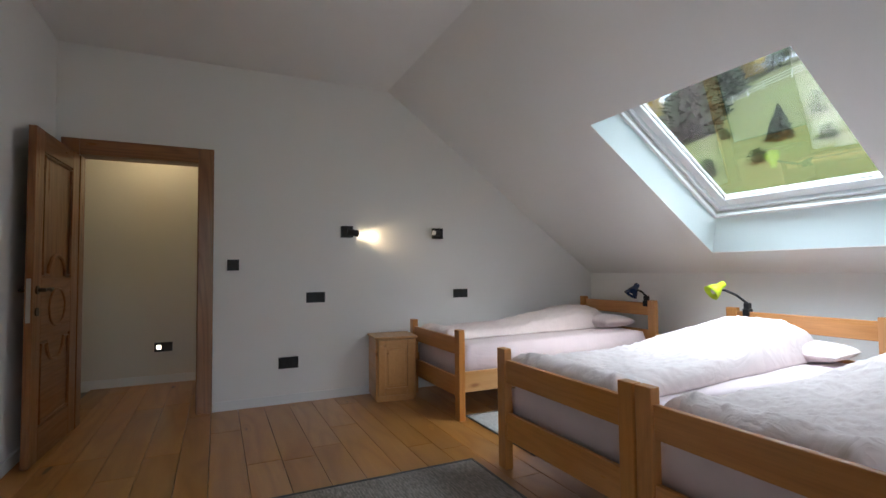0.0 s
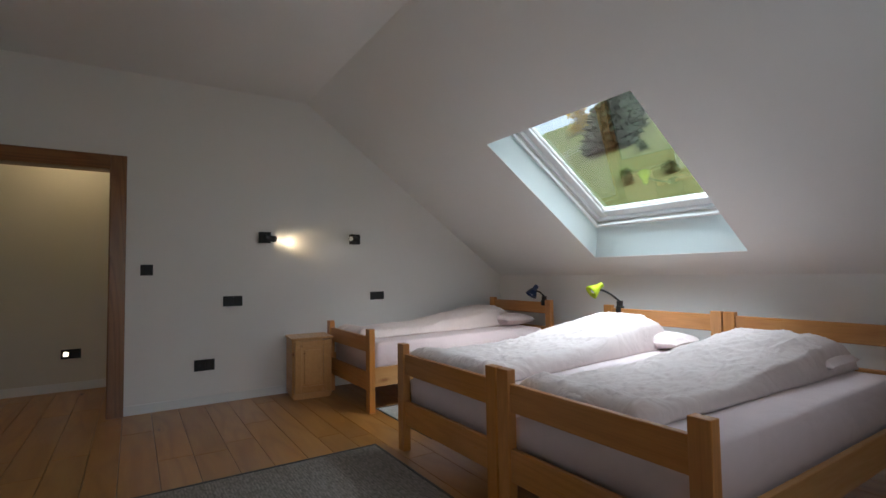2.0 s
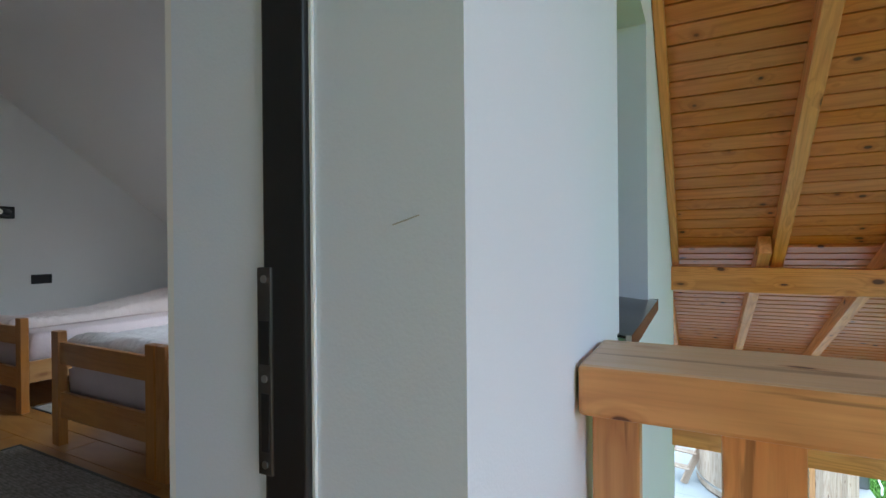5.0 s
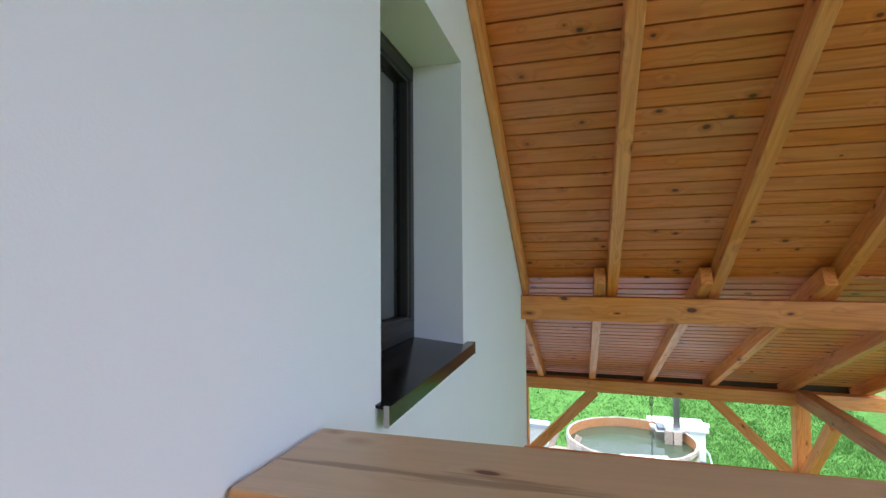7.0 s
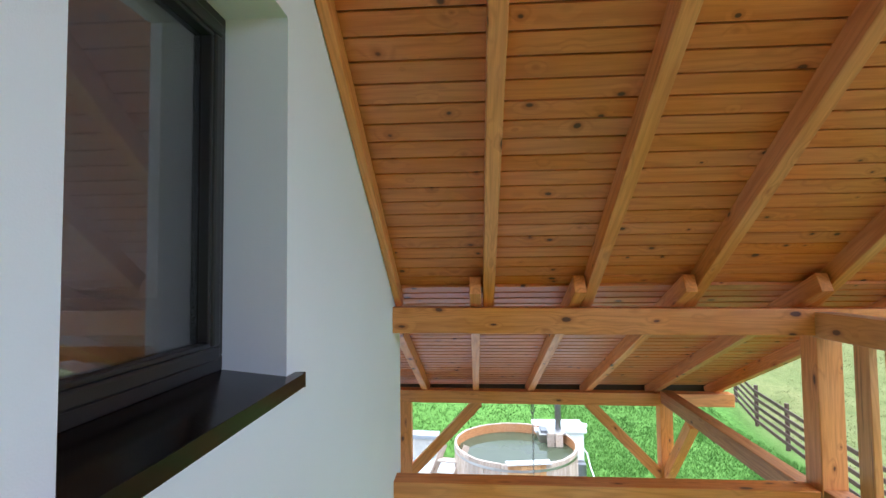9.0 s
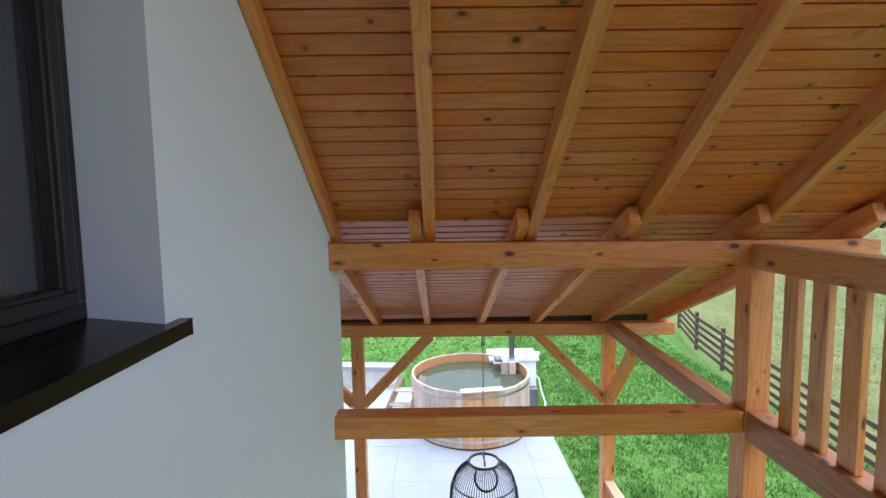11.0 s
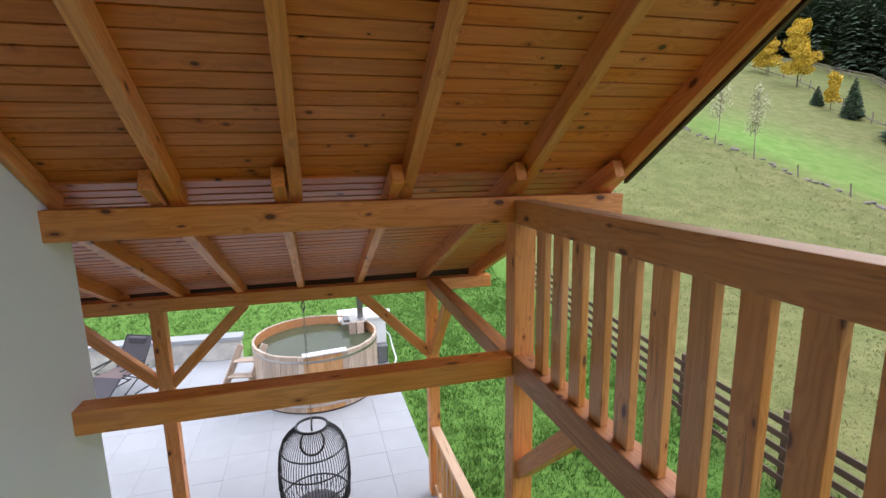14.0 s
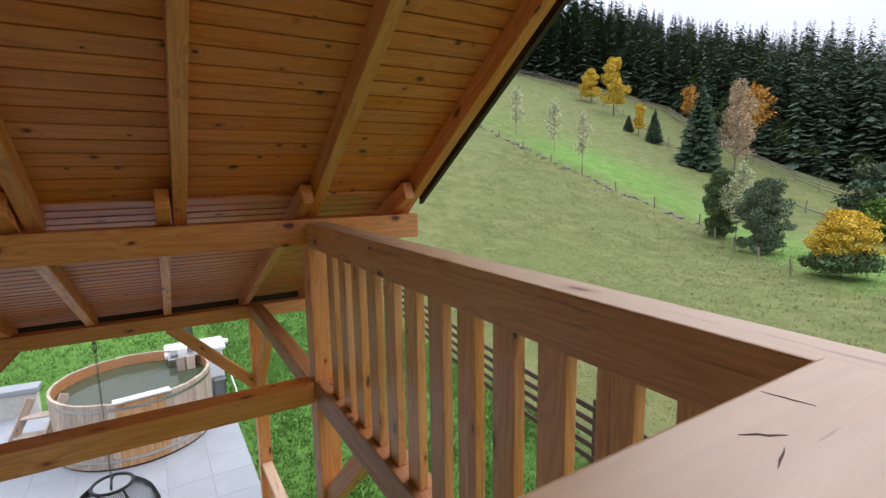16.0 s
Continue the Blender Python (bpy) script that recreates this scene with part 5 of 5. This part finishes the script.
# ---- dark plank fence below the pasture ----
fence = thing("plank_fence", pose(0, 0, 0), "dark stained horizontal plank fence along the lawn", "fence")
FP = [(2.0, -9.85), (4.3, -9.9), (6.45, -10.0), (8.5, -10.12), (10.6, -10.35), (12.7, -10.65), (14.7, -11.0), (16.6, -11.3), (18.4, -11.65)]
tops = [ground_z(x, y) for x, y in FP]
for (x, y), z in zip(FP, tops):
    beam("post", (x, y, z - 0.05), (x, y, z + 1.2), 0.08, 0.08, FENCEWOOD, fence)
for ((xa, ya), za), ((xb, yb), zb) in zip(zip(FP, tops), zip(FP[1:], tops[1:])):
    for k in range(5):
        h = 0.2 + 0.21 * k
        beam("slat", (xa, ya + 0.06, za + h), (xb, yb + 0.06, zb + h), 0.025, 0.095, FENCEWOOD, fence, 0.002)

# ---- pasture fences up the hill ----


def rail_fence(name, pts, gap, label, rails, h, mat, thick=0.09):
    f = thing(name, pose(0, 0, 0), label, "fence", "pasture fences")
    posts = []
    for (xa, ya), (xb, yb) in zip(pts, pts[1:]):
        n = max(1, round(math.hypot(xb - xa, yb - ya) / gap))
        posts += [(xa + (xb - xa) * k / n, ya + (yb - ya) * k / n) for k in range(n)]
    posts.append(pts[-1])
    for x, y in posts:
        z = ground_z(x, y)
        lean = random.uniform(-0.06, 0.06)
        beam("post", (x, y, z - 0.05), (x + lean, y + lean, z + h * random.uniform(0.85, 1.1)), thick, thick, mat, f, 0.0)
    for k in range(rails):
        for (xa, ya), (xb, yb) in zip(posts, posts[1:]):
            hh = h * (0.35 + 0.55 * k / max(1, rails - 1))
            beam("rail", (xa, ya, ground_z(xa, ya) + hh + random.uniform(-0.05, 0.05)), (xb, yb, ground_z(xb, yb) + hh + random.uniform(-0.05, 0.05)), 0.06 if rails < 4 else 0.05, 0.1, mat, f, 0.0)
    return f


rail_fence("wire_fence", [(50, -35.5), (46, -35.7), (31.5, -36.6), (21.2, -37.3), (11.6, -28.4)], 3.4, "thin grey wooden pasture fence posts in a row", 0, 0.8, OLDWOOD, 0.07)
rail_fence("pasture_fence", [(84, -70), (72, -74), (56.6, -71.1), (40, -61), (29.3, -56.7), (18.4, -51.7)], 3.2, "weathered grey post fence across the pasture", 1, 1.1, OLDWOOD)
rail_fence("pasture_fence", [(84, -72), (66, -84), (56.8, -85), (37, -71), (25.2, -65.9), (14, -62)], 3.0, "weathered grey rail fence before the forest", 3, 1.3, OLDWOOD)
rail_fence("pasture_fence", [(60, 64), (74, 57), (82, 52), (86, 49), (88, 45.5), (91, 38)], 3.0, "pale weathered rail fence on the slope behind the house", 3, 1.7, PALEWOOD, 0.16)
stones = bmesh.new()
for k in range(90):
    f = random.random()
    x, y = 46.5 - 26 * f ** 1.6 + random.uniform(-0.5, 0.5), -35.9 - 1.4 * f + random.uniform(-0.4, 0.4)
    r = bmesh.ops.create_icosphere(stones, subdivisions=1, radius=random.uniform(0.08, 0.26))
    for v in r["verts"]:
        v.co = Vector((v.co.x * 1.3, v.co.y, v.co.z * 0.7)) * random.uniform(0.85, 1.15) + Vector((x, y, ground_z(x, y)))
tagged(finish(stones, "stone_row", STONE), "loose grey stones and twigs along the fence", "stones", kind="stuff")

# ---- trees ----


def spruce_mesh(h, r, tiers, arms, seed, droop=0.35, simple=False):
    """Needle boughs: for each tier a loose ring of drooping, ragged fans."""
    rnd = random.Random(seed)
    verts, faces = [], []
    for i in range(tiers):
        f0 = i / tiers
        n = max(4, int(arms * (1 - 0.55 * f0)))
        off = rnd.uniform(0, 6.28)
        for k in range(n):
            if rnd.random() < 0.1:
                continue
            f = min(0.99, max(0.0, f0 + rnd.uniform(-0.9, 0.9) / tiers))
            z = h * (0.07 + 0.93 * f)
            a = off + 2 * math.pi * k / n + rnd.uniform(-0.3, 0.3)
            ln = (r * (1 - f) ** 0.8 + 0.02 * r) * (rnd.uniform(0.35, 1.15) if simple else rnd.uniform(0.5, 1.25))
            wd = ln * (rnd.uniform(0.14, 0.24) if simple else rnd.uniform(0.10, 0.18)) + 0.02 * r
            ca, sa = math.cos(a), math.sin(a)
            b = len(verts)
            dz = -droop * ln * rnd.uniform(0.3, 1.4)
            shape = ((0.03, 0.0, 0.0), (0.6, 1.0, 0.6), (0.6, -1.0, 0.6), (1.0, 0.0, 1.0)) if simple else ((0.03, 0.0, 0.0), (0.4, 0.9, 0.45), (0.4, -0.9, 0.45), (0.75, 0.8, 0.95), (0.75, -0.8, 0.95), (1.0, 0.0, 0.9), (0.55, 0.0, 0.3))
            for s, w, d in shape:
                verts.append((ca * ln * s - sa * wd * w, sa * ln * s + ca * wd * w, z + dz * d - (0.25 * wd if w else 0)))
            faces += [(b, b + 1, b + 3), (b, b + 3, b + 2)] if simple else [(b, b + 1, b + 6), (b, b + 6, b + 2), (b + 1, b + 3, b + 6), (b + 2, b + 6, b + 4), (b + 3, b + 5, b + 6), (b + 6, b + 5, b + 4)]
    return verts, faces


def from_lists(name, verts, faces, mat):
    me = bpy.data.meshes.new(name)
    me.from_pydata(verts, [], faces)
    me.materials.append(mat)
    return me


def spruce(x, y, h, r, seed, label="dark green spruce tree on the pasture", tiers=46, arms=26):
    t = thing("spruce_tree", pose(x, y, ground_z(x, y)), label, "tree", "pasture trees")
    part("trunk", tube(bmesh.new(), (0, 0, -0.1), (0, 0, h * 0.95), 0.022 * h, 0.004 * h, 8), BARK, t)
    v, f = spruce_mesh(h, r, tiers, arms, seed)
    c = new("crown", from_lists("crown", v, f, SPRUCE))
    c.parent = t
    return t


def leaf_cloud(n, blobs, size, rnd):
    verts, faces = [], []
    for _ in range(n):
        cx, cy, cz, rx, rz = blobs[rnd.randrange(len(blobs))]
        a, b, q = rnd.uniform(0, 6.28), math.acos(rnd.uniform(-1, 1)), rnd.uniform(0.25, 1.0) ** 0.5
        p = Vector((cx + rx * q * math.sin(b) * math.cos(a), cy + rx * q * math.sin(b) * math.sin(a), cz + rz * q * math.cos(b)))
        u = Vector((rnd.gauss(0, 1), rnd.gauss(0, 1), rnd.gauss(0, 1))).normalized()
        w = u.orthogonal().normalized()
        s = size * rnd.uniform(0.6, 1.4)
        b0 = len(verts)
        verts += [tuple(p + u * s), tuple(p + w * s * 0.6), tuple(p - u * s), tuple(p - w * s * 0.6)]
        faces.append((b0, b0 + 1, b0 + 2, b0 + 3))
    return verts, faces


def leafy(x, y, h, r, mat, n, size, seed, label, category="tree", bare=0.25, slim=1.0, two=None):
    rnd = random.Random(seed)
    t = thing("broadleaf_tree" if category == "tree" else "bush", pose(x, y, ground_z(x, y)), label, category, "pasture trees")
    wood_bm = bmesh.new()
    thin = (0.006 if mat == PALETREE else 0.011) if category == "tree" else 0.008
    tube(wood_bm, (0, 0, -0.1), (0, 0, h * 0.85), thin * h, 0.003 * h, 8)
    blobs = []
    many = 30 if category == "tree" else 80
    for k in range(many):
        f = bare + (1 - bare) * (k + rnd.random()) / many
        g = (f - bare) / (1 - bare)
        a, d = rnd.uniform(0, 6.28), r * rnd.uniform(0.1, 0.68) * (math.sin(math.pi * (0.2 + 0.72 * g)) ** 0.7) * slim
        px, py, pz = d * math.cos(a), d * math.sin(a), h * f * 0.94
        tube(wood_bm, (0, 0, pz * 0.8), (px, py, pz), 0.004 * h, 0.0015 * h, 5)
        if category == "tree":
            blobs.append((px, py, pz, r * rnd.uniform(0.3, 0.52) * (1.15 - 0.55 * g), h * rnd.uniform(0.06, 0.12)))
        else:
            blobs.append((px * 1.15, py * 1.15, pz, r * rnd.uniform(0.16, 0.42), h * rnd.uniform(0.04, 0.10)))
    part("trunk", wood_bm, OLDWOOD if mat in (PALETREE, PINKISH) else BARK, t)
    v, f = leaf_cloud(int(n * 1.7), blobs, size * 0.78, rnd)
    c = new("crown", from_lists("crown", v, f, mat))
    c.parent = t
    if two:
        low = [(bx * 1.1, by * 1.1, bz * 0.45, br * 1.1, bh) for bx, by, bz, br, bh in blobs]
        v, f = leaf_cloud(n, low, size, rnd)
        c = new("lower_crown", from_lists("lower_crown", v, f, two))
        c.parent = t
    return t


spruce(33.5, -56.9, 9.4, 2.5, 1, "large dark spruce standing alone on the pasture")
spruce(41.8, -60.6, 4.4, 1.15, 2, "small young spruce on the pasture")
spruce(46.5, -61.5, 2.2, 0.8, 3, "small young spruce on the pasture")
spruce(60.6, 32.3, 4.2, 1.5, 4, "young spruce on the grassy slope behind the house")
spruce(67.2, 48.9, 15.0, 5.0, 5, "tall spruce with hanging boughs behind the house", 56, 28)
spruce(76, 53, 11.0, 4.5, 6, "tall spruce with hanging boughs behind the house")
spruce(88, 58, 14.0, 5.0, 7, "tall spruce with hanging boughs behind the house")
leafy(62.8, -71.9, 5.6, 2.3, YELLOW, 4200, 0.14, 11, "bright yellow autumn birch at the forest edge")
leafy(54.5, -68.0, 8.6, 2.7, YELLOW, 6500, 0.14, 12, "tall golden yellow autumn birch at the forest edge")
leafy(44.6, -61.2, 4.2, 1.2, YELLOW, 900, 0.16, 13, "small yellow autumn birch on the pasture")
leafy(31.1, -60.0, 10.0, 2.5, PINKISH, 4200, 0.10, 14, "pale half-bare autumn larch on the pasture", slim=0.9)
leafy(33.0, -66.0, 9.5, 3.4, ORANGE, 1500, 0.2, 15, "orange autumn beech before the forest", bare=0.55)
leafy(42.6, -69.0, 7.6, 1.5, ORANGE, 500, 0.2, 16, "orange autumn beech before the forest", bare=0.6)
leafy(19.0, -35.8, 4.5, 1.25, BUSHGREEN, 13000, 0.066, 17, "tall dark green bush by the pasture fence", "bush", 0.08)
leafy(15.4, -33.6, 4.3, 1.6, GREYBUSH, 15000, 0.066, 18, "rounded dark green bush by the pasture fence", "bush", 0.08)
leafy(17.8, -35.6, 5.0, 1.3, PALETREE, 1500, 0.10, 19, "thin pale yellow sapling between two bushes", "tree", 0.3)
leafy(10.2, -29.6, 3.0, 1.55, YELLOW, 10000, 0.06, 20, "round bush with golden leaves above green ones", "bush", 0.28, two=BUSHGREEN)
leafy(16.7, -53.9, 5.0, 3.0, GREYBUSH, 3600, 0.2, 21, "grey green willow bush beyond the fence", "bush", 0.08)
leafy(13.1, -43.9, 2.8, 2.2, LIMEBUSH, 2600, 0.16, 22, "fresh green bush beyond the fence", "bush", 0.08)
for k, (x, y) in enumerate(((43.2, -38.9), (37.9, -39.4), (33.4, -38.6))):
    leafy(x, y, 5.2, 1.1, PALETREE, 700, 0.09, 30 + k, "thin pale half-bare birch sapling on the pasture", "tree", 0.3)
for k, (x, y, h, r) in enumerate(((51.9, 35.4, 1.4, 1.2), (53.3, 30.5, 1.6, 1.1), (68.4, 32.0, 3.0, 1.6), (50.5, 34.0, 1.8, 0.9), (60, 27, 1.5, 1.3), (62, 40, 1.4, 1.2))):
    leafy(x, y, h, r, BUSHGREEN if k % 2 else LIMEBUSH, 900, 0.12, 40 + k, "low green bush on the grassy slope", "bush", 0.05)
leafy(98, 60, 9.0, 4.5, YELLOW, 3200, 0.28, 50, "bright yellow autumn birch on the slope behind the house")
leafy(105, 52, 8.0, 4.0, LIMEBUSH, 2600, 0.28, 51, "green broadleaf tree on the slope behind the house")
leafy(112, 70, 10.0, 5.0, YELLOW, 3200, 0.3, 52, "bright yellow autumn birch on the slope behind the house")

for k in range(14):
    f = k / 13
    leafy(92 + 26 * f + 6 * (k % 3), 78 - 44 * f, 10 + 2.5 * (k % 4), 4.6, (YELLOW, LIMEBUSH, BUSHGREEN, YELLOW)[k % 4], 2400, 0.34, 70 + k, "autumn broadleaf tree above the slope behind the house", "tree", 0.06)

# the forest on the hill
EDGE = [(-112, 128), (-129, 108), (-137, 106), (-141, 106), (-147, 100), (-150, 81), (-157, 75), (-164, 73), (-172, 74)]


def edge_at(yaw):
    for (a, d), (b, e) in zip(EDGE, EDGE[1:]):
        if b <= yaw <= a:
            return d + (e - d) * (a - yaw) / (a - b)
    return 100.0


rnd = random.Random(5)
kinds = [spruce_mesh(1.0, 0.13, 46, 15, 100 + k, 0.45, True) for k in range(8)]
kinds = [(np.array(v), f) for v, f in kinds]
allv, allf, base = [], [], 0
for _ in range(1050):
    yaw = rnd.uniform(-172, -112)
    d0 = edge_at(yaw)
    d = d0 + 3 + 150 * rnd.random() ** 1.5
    x, y = 1.6 + d * -math.sin(radians(yaw)), -4.3 + d * math.cos(radians(yaw))
    h = rnd.uniform(11, 18) if d - d0 > 8 else rnd.uniform(8, 16)
    h *= 1.0 + 0.4 * min(1.0, max(0.0, (yaw + 146) / 16)) + 0.14 * min(1.0, max(0.0, (-150 - yaw) / 10))
    v, f = kinds[rnd.randrange(8)]
    turn = rnd.uniform(0, 6.28)
    c, s = math.cos(turn), math.sin(turn)
    w = h * rnd.uniform(1.1, 1.7)
    pts = np.stack([(v[:, 0] * c - v[:, 1] * s) * w + x, (v[:, 0] * s + v[:, 1] * c) * w + y, v[:, 2] * h + ground_z(x, y, False) - 0.3], 1)
    allv += pts.tolist()
    allf += [tuple(i + base for i in q) for q in f]
    base += len(pts)
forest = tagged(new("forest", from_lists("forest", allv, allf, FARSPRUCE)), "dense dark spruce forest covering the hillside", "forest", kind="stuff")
for k in range(26):
    yaw = rnd.uniform(-170, -140)
    d = edge_at(yaw) + rnd.uniform(2, 10)
    x, y = 1.6 + d * -math.sin(radians(yaw)), -4.3 + d * math.cos(radians(yaw))
    leafy(x, y, rnd.uniform(4, 9), rnd.uniform(1.5, 3), (GREYBUSH, BUSHGREEN, LIMEBUSH, BUSHGREEN)[k % 4], 700, 0.24, 200 + k, "mixed autumn tree at the forest edge", "tree", 0.15)

# ---- grass of the lawn ----
rnd = random.Random(9)
gv, gf = [], []


def tuft(x, y, h, n):
    z = ground_z(x, y) - 0.01
    for _ in range(n):
        a = rnd.uniform(0, 6.28)
        px, py = x + rnd.gauss(0, 0.05), y + rnd.gauss(0, 0.05)
        hh = h * rnd.uniform(0.5, 1.3)
        ca, sa = math.cos(a), math.sin(a)
        lx, ly = rnd.gauss(0, 0.45) * hh, rnd.gauss(0, 0.45) * hh
        w = 0.008 + 0.05 * hh
        b = len(gv)
        gv.extend([(px - ca * w, py - sa * w, z), (px + ca * w, py + sa * w, z), (px + lx, py + ly, z + hh)])
        gf.append((b, b + 1, b + 2))


for _ in range(20000):
    x, y = rnd.uniform(4.5, 24), rnd.uniform(-10.6, -5.45)
    tuft(x, y, 0.085 + 0.05 * noise.noise((x * 0.8, y * 0.8, 2)), 4)
for _ in range(16000):
    x, y = rnd.uniform(13.9, 30), rnd.uniform(-6, 8)
    if y > -2.1 and x < 14.9:
        continue
    tuft(x, y, 0.085, 4)
dv, df = gv, gf
gv, gf = [], []
for _ in range(16000):
    f = rnd.random() ** 1.4
    x, y = rnd.uniform(3, 16 + 26 * f), -10.8 - 26 * f
    if y < -11 - 0.1 * x:
        tuft(x, y + rnd.uniform(-1, 1), 0.05 + 0.07 * f, 3)
tagged(new("pasture_grass", from_lists("pasture_grass", gv, gf, DRYBLADES)), "short dry tufts of pasture grass", "grass", kind="stuff")
gv, gf = dv, df
tagged(new("lawn_grass", from_lists("lawn_grass", gv, gf, BLADES)), "lush bright green uncut lawn grass", "grass", kind="stuff")

# ---- boards, floorboards and slabs ----
u = -0.046
cs, sn = 1 / math.sqrt(1 + PITCH ** 2), PITCH / math.sqrt(1 + PITCH ** 2)
while True:
    x = 4.99 - (u + 0.0536) * cs
    if x < 1.6:
        break
    ob = beam("board", (x, YE - 0.002, plank_z(x) + 0.011), (x, YO + 0.01, plank_z(x) + 0.011), 0.0985, 0.02, LARCH, over, 0.003)
    ob.matrix_basis = ob.matrix_basis @ pose(0, 0, 0, -math.degrees(math.atan(PITCH)), 0, 0)
    u += 0.1072
cs = 1 / math.sqrt(1 + LOWPITCH ** 2)
u = 0.0
while True:
    x = 4.90 + (u + 0.056) * cs
    if x > 7.9:
        break
    for y0, y1 in ((-2.0, YO + 0.01), (4.0, -2.002)):
        ob = beam("board", (x, y0, low_z(x) + 0.011), (x, y1, low_z(x) + 0.011), 0.089, 0.02, LARCH, lowroof, 0.0015)
        ob.matrix_basis = ob.matrix_basis @ pose(0, 0, 0, -math.degrees(math.atan(LOWPITCH)), 0, 0)
    u += 0.112

rnd = random.Random(3)
x = XL - 0.02
while x < XK:
    w = rnd.choice((0.165, 0.175, 0.19, 0.20))
    y = YI + 0.0
    first = True
    while y < 4.17:
        n = rnd.uniform(1.2, 2.6) if not first else rnd.uniform(0.6, 2.2)
        first = False
        y1 = min(4.17, y + n)
        if y1 > 3.9:
            y1 = 4.17
        beam("floorboard", (x + w / 2, y + 0.001, -0.011), (x + w / 2, y1 - 0.001, -0.011), w - 0.003, 0.022, FLOORWOOD, floor, 0.0025)
        y = y1
    x += w

slab = box(-0.2985, 0.2985, -0.2985, 0.2985, -0.014, 0.014, 0.0015)
first = None
x = XH + 0.3
while x < 13.3:
    y = -5.06
    while y < 0.9:
        if first is None:
            first = finish(slab, "slab", TILE, patio, pose(x, y, PATIO - 0.014))
        else:
            ob = new("slab", first.data)
            ob.parent = patio
            ob.matrix_basis = pose(x, y, PATIO - 0.014 + rnd.uniform(-0.001, 0.001))
        y += 0.6
    x += 0.6
